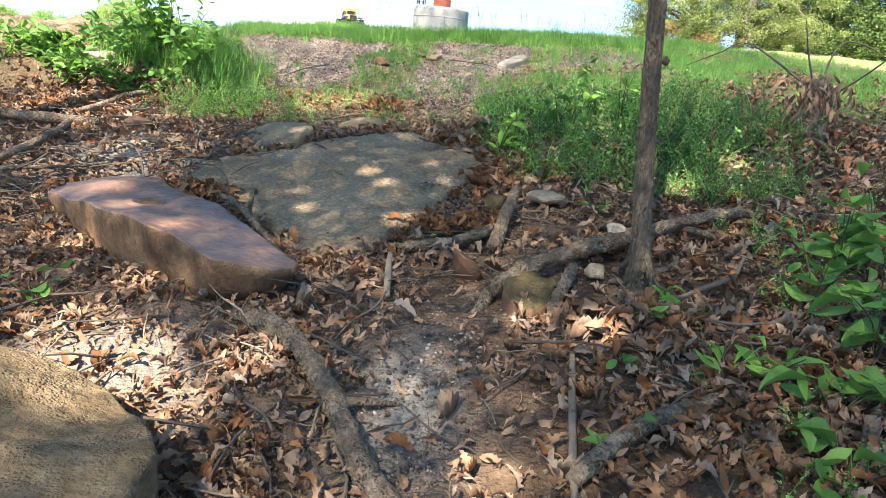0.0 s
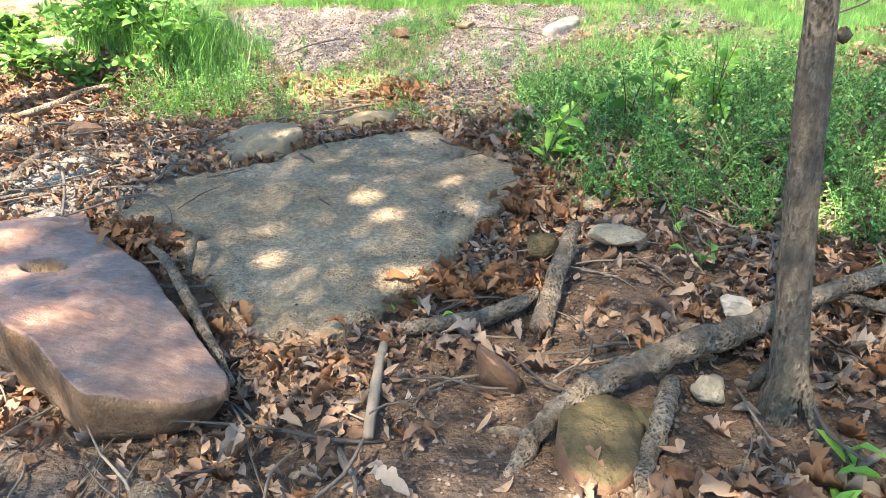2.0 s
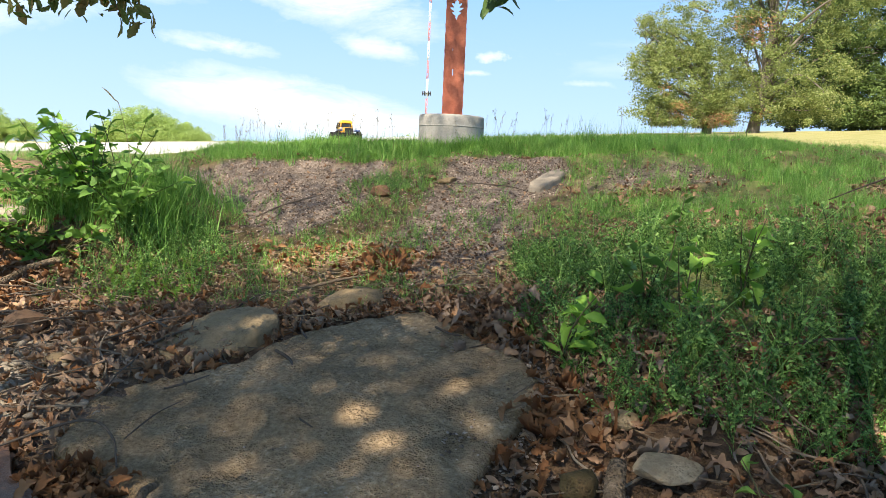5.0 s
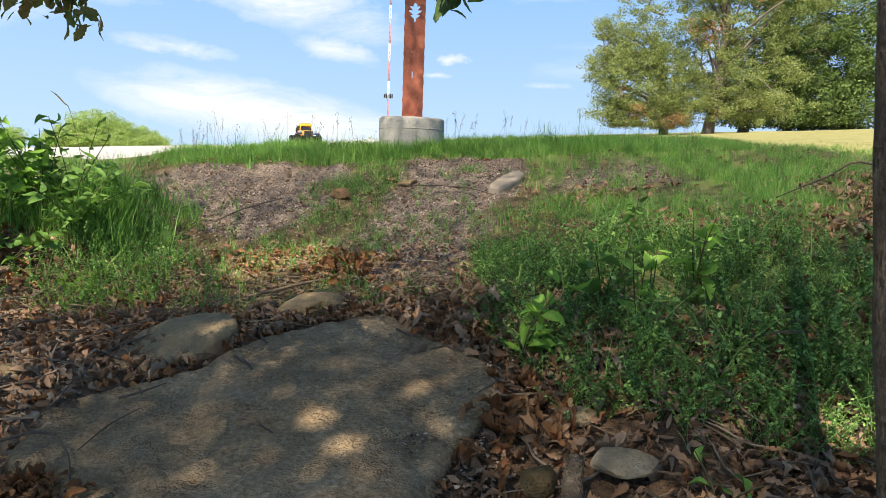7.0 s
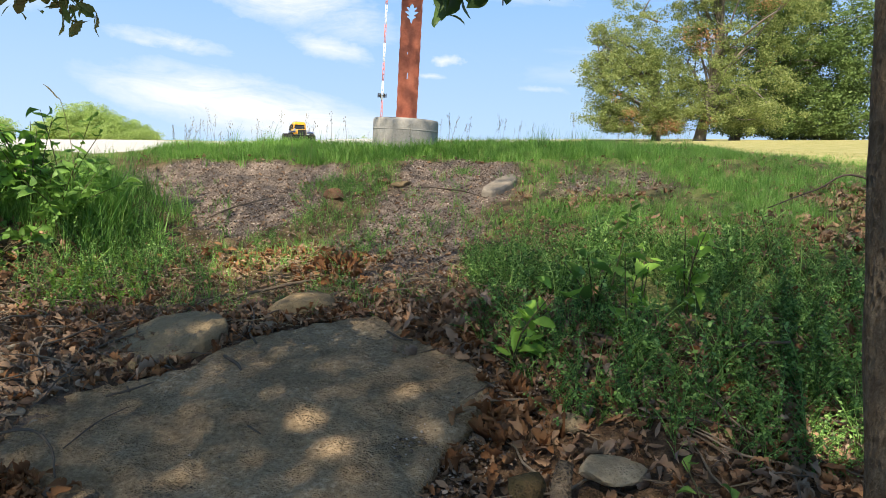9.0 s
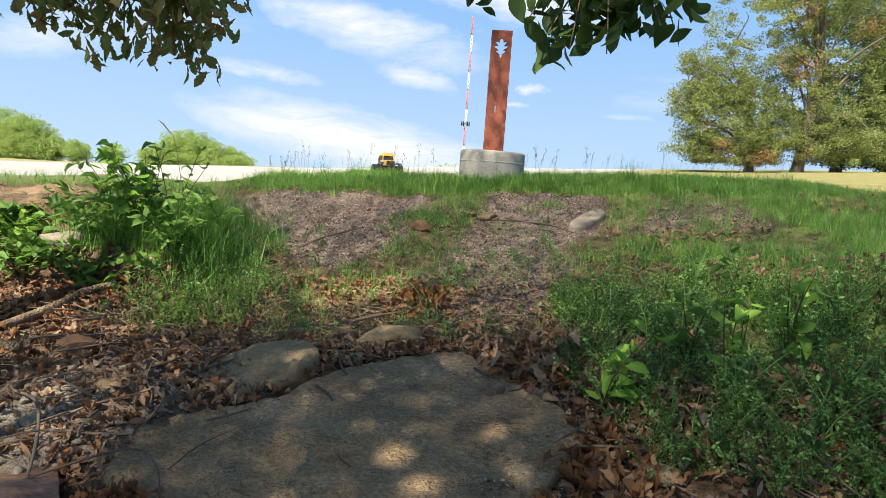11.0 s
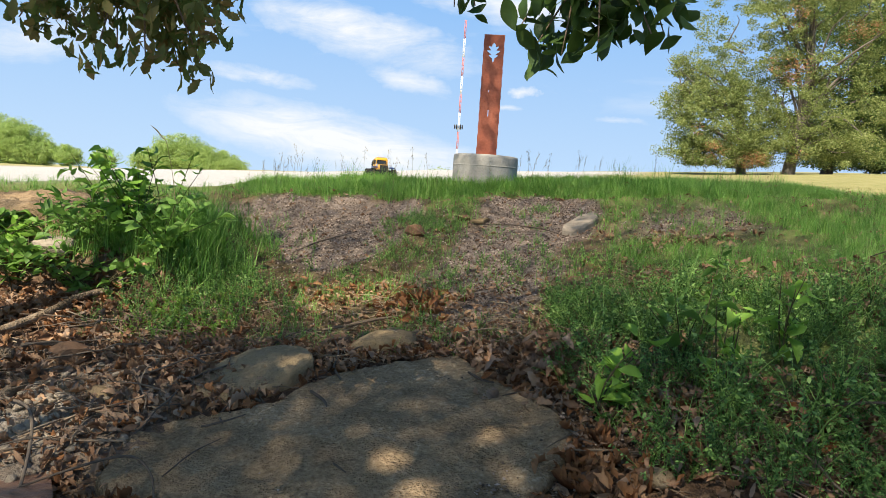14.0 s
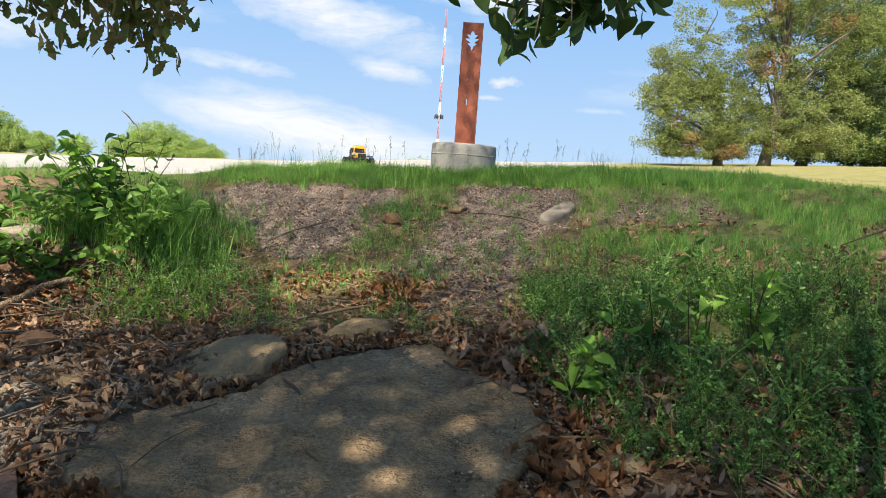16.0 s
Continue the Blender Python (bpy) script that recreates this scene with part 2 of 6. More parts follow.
DRY_STRAW = material("dry_straw", [(.20, .14, .08), (.34, .26, .16), (.48, .39, .26)], 4, 40, 0.9, 0, island=0.6)
STALK = material("seeding_stalk", [(.12, .11, .05), (.22, .19, .10), (.34, .29, .17)], 2, 30, 0.8, 0, island=0.6, sheer=0.2)
WEED = material("weed_leaf", [(.020, .056, .013), (.086, .195, .042), (.195, .375, .084), (.40, .58, .18)], 3, 30, 0.55, 0, island=0.8, sheer=0.3, spec=0.4)
CHIP = material("gravel_chip", [(.035, .024, .017), (.135, .095, .070), (.285, .215, .163), (.60, .50, .41)], 6, 40, 0.95, 0, island=0.85)
SOIL_CRUMB = material("soil_crumb", [(.05, .032, .022), (.11, .073, .05), (.19, .135, .098), (.30, .24, .18)], 6, 40, 0.95, 0, island=0.75)
CONCRETE = material("cast_concrete", [(.24, .228, .198), (.355, .338, .298), (.46, .44, .39)], 5, 60, 0.9, 0.35, 60)
RUSTED = material("rusted_steel", [(.30, .085, .047), (.47, .142, .08), (.58, .215, .125)], 4, 40, 0.8, 0.2, 80, stretch=(1, 1, .5))
# red paled towards pink, with the haze over the distance in the colour
MAST_RED = material("hazed_mast_red", [(.56, .16, .14), (.64, .22, .19)], .2, 2, 0.6, 0)
MAST_WHITE = material("mast_white", [(.75, .75, .75), (.85, .85, .85)], .2, 2, 0.6, 0)
RUBBER = material("tyre_rubber", [(.012, .012, .013), (.025, .025, .026)], 40, 200, 0.8, 0.3, 300)
YELLOW_PAINT = material("yellow_paint", [(.55, .27, .02), (.68, .36, .035), (.72, .42, .06)], 20, 150, 0.35, 0.05, 200, spec=0.5)
BLUE_PAINT = material("blue_paint", [(.02, .045, .16), (.04, .08, .24)], 20, 150, 0.35, 0, spec=0.5)
RED_PAINT = material("red_paint", [(.42, .02, .02), (.55, .04, .035)], 20, 150, 0.4, 0, spec=0.5)
SILVER = material("silver_plastic", [(.5, .5, .52), (.66, .66, .68)], 20, 150, 0.35, 0, metal=0.6)
WINDOW = material("smoked_plastic_window", [(.012, .013, .015), (.03, .032, .035)], 20, 150, 0.12, 0, spec=0.6)
BLACK = material("black_plastic", [(.015, .015, .016), (.035, .035, .037)], 20, 150, 0.5, 0)


# ---- building ----
def ease(a, b, v):
    k = np.clip((np.asarray(v, float) - a) / (b - a), 0, 1)
    return k * k * (3 - 2 * k)


LATTICE = np.random.RandomState(7).rand(256, 256)


def rough_at(x, y, size, shift=0):
    """Smooth noise from -1 to 1, with lumps about size metres wide."""
    u, v = np.asarray(x, float) / size + 31.7 * shift + 100, np.asarray(y, float) / size + 17.3 * shift + 100
    i, j = np.floor(u).astype(int), np.floor(v).astype(int)
    a, b = u - i, v - j
    a, b = a * a * (3 - 2 * a), b * b * (3 - 2 * b)
    f = lambda p, q: LATTICE[p % 256, q % 256]
    return 2 * ((f(i, j) * (1 - a) + f(i + 1, j) * a) * (1 - b) + (f(i, j + 1) * (1 - a) + f(i + 1, j + 1) * a) * b) - 1


def swell(x, y, cx, cy, rx, ry, h):
    return h * np.exp(-((x - cx) / rx) ** 2 - ((y - cy) / ry) ** 2)


def ground_z(x, y):
    """The lie of the land, without its small lumps."""
    x, y = np.asarray(x, float), np.asarray(y, float)
    z = np.interp(y, [-6, 0, 1.3, 2.0, 2.6, 3.0, 4.4, 5.3, 6.3, 7.0, 7.4, 7.8, 9.0, 12], [-1.2, -.1, .18, .32, .41, .52, .83, 1.03, 1.3, 1.50, 1.595, 1.645, 1.66, 1.67])
    right = np.interp(y, [0, 2, 3.2, 3.9, 4.8, 6.2, 8, 12], [.1, .13, .16, .25, .24, .11, .06, .06])
    left = np.interp(y, [0, 2, 2.6, 3.5, 4.5, 6, 8, 12], [.1, .12, .1, .05, .09, .08, .08, .06])
    z = z + np.where(x > 0, right, -left) * 2.2 * np.tanh(np.abs(x) / 2.2)
    z = z + swell(x, y, -1.0, 4.6, .5, .35, -.07) + swell(x, y, -.8, 6.0, .35, .3, .06) + swell(x, y, .15, 2.5, .3, .4, -.04) + swell(x, y, -.5, 2.5, .25, .25, -.04) + swell(x, y, -1.45, 8.2, .9, .6, .045)
    z = z - .05 * mound_share(x, y) * ease(7.3, 6.6, y)
    z = z + .20 * ease(4.82, 5.02, y + .12 * rough_at(x, y, .3, 26)) * ease(-1.75, -2.1, x) * (1 - ease(5.3, 6.6, y))
    z = z + .035 * np.clip(y - 7.5, 0, 4.5) * ease(.8, 2.2, x)
    far = .94 + .062 * 60 * np.tanh(x / 60) + .053 * 70 * np.tanh(y / 70)
    open_side = ease(-1.6, -3.2, x)
    k = ease(8.5 - 2.2 * open_side, 20 - 9 * open_side, y + .35 * np.maximum(np.abs(x) - 4, 0))
    return z * (1 - k) + far * k


def mound_share(x, y):
    """The bare, worn face of the mound under the crest."""
    edge = rough_at(x, y, .45, 3) * .12 + rough_at(x, y, .16, 4) * .07
    low = np.interp(x, [-2.45, -1.85, -1.2, -.8], [6.45, 5.85, 5.35, 5.85])
    high = np.interp(x, [-2.5, -2.1, -1.4, -.95], [6.85, 7.12, 7.10, 6.95])
    return ease(-.12, .12, y - low + edge) * ease(.07, -.07, y - high + edge) * ease(-2.55, -2.35, x + edge) * ease(-.78, -.98, x + edge)


def trail_share(x, y):
    """The worn strip of grit beside the mound."""
    edge = rough_at(x, y, .4, 36) * .10 + rough_at(x, y, .14, 37) * .07
    a = np.interp(y, [4.6, 4.8, 5.3, 5.8, 6.6, 7.35], [-.35, -.55, -.58, -.45, -.38, -.30])
    b = np.interp(y, [4.6, 5.05, 5.4, 5.9, 6.4, 7.0], [.02, .10, .20, .34, .58, .62])
    return ease(-.10, .10, x - a + edge) * ease(.10, -.10, x - b + edge) * ease(4.45, 4.75, y + edge) * ease(7.22, 7.02, y + edge + .2 * np.clip(x, 0, 1))


def path_share(x, y):
    """How far the ground is bare grit."""
    side = .75 * swell(x, y, 1.0, 6.25, .28, .35, 1.0) + .8 * swell(x, y, 1.45, 6.4, .25, .28, 1.0)
    return np.clip(np.maximum(np.maximum(mound_share(x, y), trail_share(x, y)), side + .25 * rough_at(x, y, .15, 38) * (side > .2)), 0, 1)


def litter_share(x, y):
    edge = rough_at(x, y, .6, 5) * .4
    return 1 - ease(4.15, 4.65, y + edge * .6 + .3 * ease(0, 1.2, x) * 2 - .6 * ease(-1.5, -2.3, x))


def lot_share(x, y):
    edge = rough_at(x, y, 1.5, 6) * .5
    return ease(8.0, 9.5, y + .8 * ease(-2.0, -3.2, x) + edge - 1.8 * ease(-2.5, -1.5, x)) * (1 - ease(-.3, .4, (x + 1.5 - (y - 9) * .3) / 3 + edge * .2)) * (1 - ease(52, 60, y))


def grass_share(x, y):
    slope = ease(7.2, 6.85, y + .25 * rough_at(x, y, .4, 42)) * (.82 * ease(.95, .45, x) + .55 * np.clip(.5 + 1.5 * rough_at(x, y, .35, 43), 0, 1) * ease(.45, .95, x))
    return np.clip((1 - litter_share(x, y)) * (1 - path_share(x, y)) * (1 - lot_share(x, y)) * (1 - slope), 0, 1)


def mesh_of(name, verts, tris, mat, smooth=True):
    """A mesh from arrays of places and triangles."""
    me = bpy.data.meshes.new(name)
    verts, tris = np.ascontiguousarray(verts, dtype=np.float32), np.ascontiguousarray(tris, dtype=np.int32)
    n = tris.shape[1]
    me.vertices.add(len(verts))
    me.vertices.foreach_set("co", verts.ravel())
    me.loops.add(tris.size)
    me.loops.foreach_set("vertex_index", tris.ravel())
    me.polygons.add(len(tris))
    me.polygons.foreach_set("loop_start", np.arange(0, tris.size, n, dtype=np.int32))
    me.polygons.foreach_set("loop_total", np.full(len(tris), n, dtype=np.int32))
    me.polygons.foreach_set("use_smooth", np.full(len(tris), smooth))
    me.update(calc_edges=True)
    me.validate()
    me.materials.append(mat)
    return me


def part(name, bm, mat, parent=None, label="", smooth=False):
    """Links a bmesh (or a ready mesh) as one mesh object under a thing or a part."""
    if isinstance(bm, bpy.types.Mesh):
        me = bm
    else:
        me = bpy.data.meshes.new(name)
        bmesh.ops.recalc_face_normals(bm, faces=bm.faces)
        bm.to_mesh(me)
        bm.free()
        me.polygons.foreach_set("use_smooth", [smooth] * len(me.polygons))
        me.materials.append(mat)
    ob = new(name, me)
    ob.parent = parent
    return tagged(ob, label)


def thing(name, at, label, category, group="", turn=0.0):
    ob = new(name)
    ob.empty_display_size = 0.1
    ob.matrix_world = pose(*at, 0, 0, turn)
    return tagged(ob, label, category, group)


def turns(n, rng, lean=0.3, flat=True):
    """n rotation matrices: any heading, leaning by about lean radians."""
    a, b, c = rng.uniform(0, 2 * np.pi, n), rng.normal(0, lean, n), rng.normal(0, lean, n)
    ca, sa, cb, sb, cc, sc = np.cos(a), np.sin(a), np.cos(b), np.sin(b), np.cos(c), np.sin(c)
    z, o = np.zeros(n), np.ones(n)
    rz = np.stack([np.stack([ca, -sa, z], 1), np.stack([sa, ca, z], 1), np.stack([z, z, o], 1)], 1)
    rx = np.stack([np.stack([o, z, z], 1), np.stack([z, cb, -sb], 1), np.stack([z, sb, cb], 1)], 1)
    ry = np.stack([np.stack([cc, z, sc], 1), np.stack([z, o, z], 1), np.stack([-sc, z, cc], 1)], 1)
    return rz @ rx @ ry


def scatter(name, shapes, places, rots, sizes, mat, rng):
    """One mesh that holds a shape, picked by chance from shapes, at each place."""
    pick = rng.randint(0, len(shapes), len(places))
    vs, fs, base = [], [], 0
    for k, (v, f) in enumerate(shapes):
        i = np.nonzero(pick == k)[0]
        if not len(i):
            continue
        w = np.einsum("nij,vj->nvi", rots[i], v) * sizes[i][:, None, None] + places[i][:, None, :]
        vs.append(w.reshape(-1, 3))
        fs.append((f[None] + (base + np.arange(len(i)) * len(v))[:, None, None]).reshape(-1, 3))
        base += len(i) * len(v)
    return mesh_of(name, np.concatenate(vs), np.concatenate(fs), mat)


def leaf_shape(half, curl=0.2, bend=0.2, twist=0.0, crumple=0.0):
    """A leaf of length 1 along x, from (distance, half width) pairs; the rim curls up and the length bends."""
    v, f = [], []
    for s, w in half:
        z0 = bend * (s - .5) ** 2 - bend * .25
        for side in (-1, 0, 1):
            v.append((s - .5, side * w, z0 + curl * abs(side) * w + twist * side * w * (s - .5) + crumple * math.sin(17 * s + 3 * side + 40 * curl) * (.3 + abs(side))))
    for i in range(len(half) - 1):
        a, b = 3 * i, 3 * i + 3
        f += [(a, b, b + 1), (a, b + 1, a + 1), (a + 1, b + 1, b + 2), (a + 1, b + 2, a + 2)]
    return np.array(v), np.array(f)


OAK_EDGE = [(0, .008), (.1, .014), (.18, .075), (.24, .10), (.30, .065), (.37, .14), (.44, .175), (.50, .10), (.58, .18), (.66, .205), (.73, .12), (.81, .15), (.91, .11), (1, .03)]
OVAL_EDGE = [(0, .01), (.15, .13), (.38, .23), (.62, .21), (.85, .10), (1, .005)]
SLIM_EDGE = [(0, .01), (.2, .09), (.5, .13), (.8, .07), (1, .004)]
OAK_LEAVES = [leaf_shape(OAK_EDGE, c, b, t, .045) for c, b, t in ((.4, 1.0, .6), (1.2, -.9, 1.0), (-.8, 1.4, -1.2), (2.2, .5, 1.5), (.8, -1.7, -.9), (2.8, 1.1, .3))]
OVAL_LEAVES = [leaf_shape(OVAL_EDGE, c, b, t, .02) for c, b, t in ((.3, .4, .3), (.9, -.5, .2), (-.3, .7, -.5))]
SLIM_LEAVES = [leaf_shape(SLIM_EDGE, c, b) for c, b in ((.4, -.6), (.6, -1.0), (.2, .4))]
PLAIN_LEAVES = [(np.array([(-.5, 0, 0), (0, -.28, .05), (.5, 0, -.04), (0, .28, .05)], float), np.array([(0, 1, 2), (0, 2, 3)]))]


def tube(points, radii, sides=10, rough=0.0, seed=1, steps=6, close=True):
    """A bent, tapered limb through points, as arrays of places and triangles."""
    p, r = np.array(points, float), np.array(radii, float)
    n = len(p)
    q = np.vstack([2 * p[0] - p[1], p, 2 * p[-1] - p[-2]])
    c, rr = [], []
    for i in range(n - 1):
        for k in range(steps):
            t = k / steps
            a, b, d, e = q[i], q[i + 1], q[i + 2], q[i + 3]
            c.append(.5 * (2 * b + (d - a) * t + (2 * a - 5 * b + 4 * d - e) * t * t + (3 * b - a - 3 * d + e) * t ** 3))
            rr.append(r[i] * (1 - t) + r[i + 1] * t)
    c.append(p[-1])
    rr.append(r[-1])
    c, rr = np.array(c), np.array(rr)
    d = np.gradient(c, axis=0)
    d /= np.linalg.norm(d, axis=1)[:, None] + 1e-9
    ref = np.array([0, 0, 1.0]) if abs(d[:, 2]).mean() < .8 else np.array([1.0, 0, 0])
    u = np.cross(d, ref)
    u /= np.linalg.norm(u, axis=1)[:, None] + 1e-9
    w = np.cross(d, u)
    ang = np.linspace(0, 2 * np.pi, sides, endpoint=False)
    m = len(c)
    k = 1 + rough * (rough_at(np.arange(m)[:, None] * .9 + np.cos(ang) * 2, np.sin(ang) * 2 + seed * 5, 1.7, seed) + .6 * rough_at(np.arange(m)[:, None] * .25, ang[None] * 2.2 + seed, .8, seed + 1))
    v = c[:, None] + rr[:, None, None] * k[:, :, None] * (np.cos(ang)[None, :, None] * u[:, None] + np.sin(ang)[None, :, None] * w[:, None])
    v = np.vstack([v.reshape(-1, 3), c[:1], c[-1:]])
    f = []
    for i in range(m - 1):
        for s in range(sides):
            a, b = i * sides + s, i * sides + (s + 1) % sides
            f += [(a, b, b + sides), (a, b + sides, a + sides)]
    for s in range(sides):
        f += [(m * sides, (s + 1) % sides, s), (m * sides + 1, (m - 1) * sides + s, (m - 1) * sides + (s + 1) % sides)]
    return v, np.array(f)


def joined(pieces):
    vs, fs, base = [], [], 0
    for v, f in pieces:
        vs.append(v)
        fs.append(np.asarray(f) + base)
        base += len(v)
    return np.concatenate(vs), np.concatenate(fs)


def on_ground(points, lift):
    """(x, y) or (x, y, extra height) places laid on the ground."""
    return [(p[0], p[1], float(ground_z(p[0], p[1])) + lift + (p[2] if len(p) > 2 else 0)) for p in points]


def block_stone(outline, top, foot, edge=0.05, lumps=0.02, seed=1, inward=0.0, around=120, rings=26):
    """A stone with the outline (x, y) seen from above, a top face of height top(x, y) and a foot below; edges worn round."""
    o = np.array(outline, float)
    cx, cy = o.mean(0)
    closed = np.vstack([o, o[:1]])
    seg = np.linalg.norm(np.diff(closed, axis=0), axis=1)
    s = np.concatenate([[0], np.cumsum(seg)])
    u = np.linspace(0, s[-1], around, endpoint=False)
    rx, ry = np.interp(u, s, closed[:, 0]), np.interp(u, s, closed[:, 1])
    for _ in range(2):
        rx, ry = (np.roll(rx, 1) + 2 * rx + np.roll(rx, -1)) / 4, (np.roll(ry, 1) + 2 * ry + np.roll(ry, -1)) / 4
    reach = np.hypot(rx - cx, ry - cy)
    wav = 1 + (rough_at(rx, ry, .16, seed) * .03 + rough_at(rx, ry, .06, seed + 1) * .015) * .5 / np.maximum(reach, .2)
    rx, ry = cx + (rx - cx) * wav, cy + (ry - cy) * wav
    v = []
    for k in range(rings + 1):
        f = (k / rings) ** .8
        x, y = cx + (rx - cx) * f, cy + (ry - cy) * f
        gap = (1 - f) * reach
        drop = edge * (1 - np.sqrt(np.clip(1 - (1 - np.clip(gap / edge, 0, 1)) ** 2, 0, 1)))
        z = top(x, y) + lumps * (rough_at(x, y, .35, seed) * .6 + rough_at(x, y, .11, seed + 2) * .3 + rough_at(x, y, .04, seed + 3) * .2 + rough_at(x, y, .018, seed + 5) * .1) - drop
        v.append(np.stack([x, y, z], 1))
    zr = v[-1][:, 2]
    for k in range(1, 9):
        f = k / 8
        push = 1 - inward * f ** 1.6 + .010 * rough_at(u * 1.3, u * 0 + f * 1.4, .5, seed + 4) - .014 * np.abs(rough_at(u * 1.7, u * 0 + f * 1.1, .5, seed + 7)) + .006 * rough_at(u * 6, u * 0 + f * 5, .5, seed + 6)
        x, y = cx + (rx - cx) * push, cy + (ry - cy) * push
        v.append(np.stack([x, y, zr * (1 - f) + (ground_z(x, y) + foot) * f], 1))
    n = len(v)
    tris = []
    for i in range(n - 1):
        for k in range(around):
            a, b = i * around + k, i * around + (k + 1) % around
            tris += [(a, b, b + around), (a, b + around, a + around)]
    return np.concatenate(v), np.array(tris)


def pebble_shape(seed, squash=0.6, detail=1, angular=0.25):
    """A lumpy stone about 1 across."""
    rng = np.random.RandomState(seed)
    bm = bmesh.new()
    bmesh.ops.create_icosphere(bm, subdivisions=detail, radius=0.5)
    axes = rng.normal(size=(7, 3))
    axes /= np.linalg.norm(axes, axis=1)[:, None]
    cut = rng.uniform(.24, .42, 7)
    for w in bm.verts:
        p = np.array(w.co)
        for a, c in zip(axes, cut):
            d = p @ a
            if d > c:
                p = p - a * (d - c) * .96
        p *= 1 + angular * .4 * (noise.noise(Vector(p) * 3 + Vector((seed, 0, 0))))
        w.co = (p[0], p[1] * .82, p[2] * squash)
    bm.verts.ensure_lookup_table()
    v, f = np.array([w.co[:] for w in bm.verts]), np.array([[w.index for w in q.verts] for q in bm.faces])
    bm.free()
    return v, f


PEBBLES = [pebble_shape(s, .6, 1) for s in range(6)]
CHIPS = [(np.array([(-.5, -.1, 0), (.1, -.4, .05), (.5, .1, 0), (-.1, .38, .04), (0, 0, .3), (0, 0, -.2)]) * np.array([1, 1, k]), np.array([(0, 1, 4), (1, 2, 4), (2, 3, 4), (3, 0, 4), (1, 0, 5), (2, 1, 5), (3, 2, 5), (0, 3, 5)])) for s, k in enumerate((1, .7, 1.3))]


def box(bm, cx, cy, cz, sx, sy, sz, bevel=0.0, taper=1.0):
    r = bmesh.ops.create_cube(bm, size=1.0)
    for w in r["verts"]:
        k = taper if w.co.z > 0 else 1.0
        w.co = (cx + w.co.x * sx * k, cy + w.co.y * sy * k, cz + w.co.z * sz)
    if bevel:
        es = list({e for w in r["verts"] for e in w.link_edges})
        bmesh.ops.bevel(bm, geom=es, offset=bevel, segments=2, affect="EDGES", profile=0.6)
    return bm


# ---- ground ----
def lump_z(x, y):
    """The ground with its small lumps."""
    near = 1 - ease(9, 14, np.hypot(x, y - 3))
    return ground_z(x, y) + near * (.022 * rough_at(x, y, .55, 1) + .014 * rough_at(x, y, .2, 2) + .007 * rough_at(x, y, .07, 3)) + (1 - near) * .12 * rough_at(x, y, 6, 4) + mound_share(x, y) * (.03 * rough_at(x, y, .24, 49) - .025 * np.abs(rough_at(x, y, .13, 50)))


def ground_material():
    m = bpy.data.materials.new("hillside_soil")
    m.use_nodes = True
    nt = m.node_tree
    bsdf = nt.nodes["Principled BSDF"]
    bsdf.inputs["Roughness"].default_value, bsdf.inputs["Specular IOR Level"].default_value = 0.95, 0.2
    tc = nt.nodes.new("ShaderNodeTexCoord")

    def ramp(scale, colours, detail=8.0):
        n, r = nt.nodes.new("ShaderNodeTexNoise"), nt.nodes.new("ShaderNodeValToRGB")
        n.inputs["Scale"].default_value, n.inputs["Detail"].default_value, n.inputs["Roughness"].default_value = scale, detail, 0.7
        nt.links.new(tc.outputs["Object"], n.inputs["Vector"])
        nt.links.new(n.outputs["Fac"], r.inputs["Fac"])
        e = r.color_ramp.elements
        while len(e) < len(colours):
            e.new(0.5)
        for i, c in enumerate(colours):
            e[i].position, e[i].color = .3 + .4 * i / (len(colours) - 1), (*c, 1)
        return r.outputs["Color"]

    colour = ramp(14, [(.052, .032, .020), (.122, .076, .046), (.20, .132, .084)])
    for name, layer in (("grass", ramp(3, [(.075, .115, .03), (.13, .17, .045), (.22, .22, .09)])), ("grit", ramp(34, [(.12, .09, .07), (.215, .170, .138), (.33, .275, .232)])),
                        ("pale", ramp(30, [(.17, .14, .11), (.30, .26, .21), (.44, .39, .32)])), ("lot", ramp(9, [(.30, .285, .26), (.48, .465, .44), (.66, .65, .62)])), ("tan", ramp(2.5, [(.24, .25, .09), (.36, .33, .14), (.46, .40, .21)]))):
        mix, at = nt.nodes.new("ShaderNodeMixRGB"), nt.nodes.new("ShaderNodeAttribute")
        at.attribute_name = name
        nt.links.new(at.outputs["Fac"], mix.inputs["Fac"])
        nt.links.new(colour, mix.inputs["Color1"])
        nt.links.new(layer, mix.inputs["Color2"])
        colour = mix.outputs["Color"]
    nt.links.new(colour, bsdf.inputs["Base Color"])
    b, n = nt.nodes.new("ShaderNodeBump"), nt.nodes.new("ShaderNodeTexNoise")
    n.inputs["Scale"].default_value, n.inputs["Detail"].default_value = 55, 10
    b.inputs["Strength"].default_value, b.inputs["Distance"].default_value = 1.0, 0.03
    nt.links.new(tc.outputs["Object"], n.inputs["Vector"])
    nt.links.new(n.outputs["Fac"], b.inputs["Height"])
    nt.links.new(b.outputs["Normal"], bsdf.inputs["Normal"])
    return m


def spread(lo, hi, step, far, grow=1.16):
    """Grid lines: step apart from lo to hi, then wider and wider."""
    mid = list(np.arange(lo, hi, step))
    up, down, s = [mid[-1]], [mid[0]], step
    while up[-1] < far:
        s *= grow
        up.append(up[-1] + s)
    s = step
    while down[-1] > -far:
        s *= grow
        down.append(down[-1] - s)
    return np.array(down[:0:-1] + mid + up[1:])


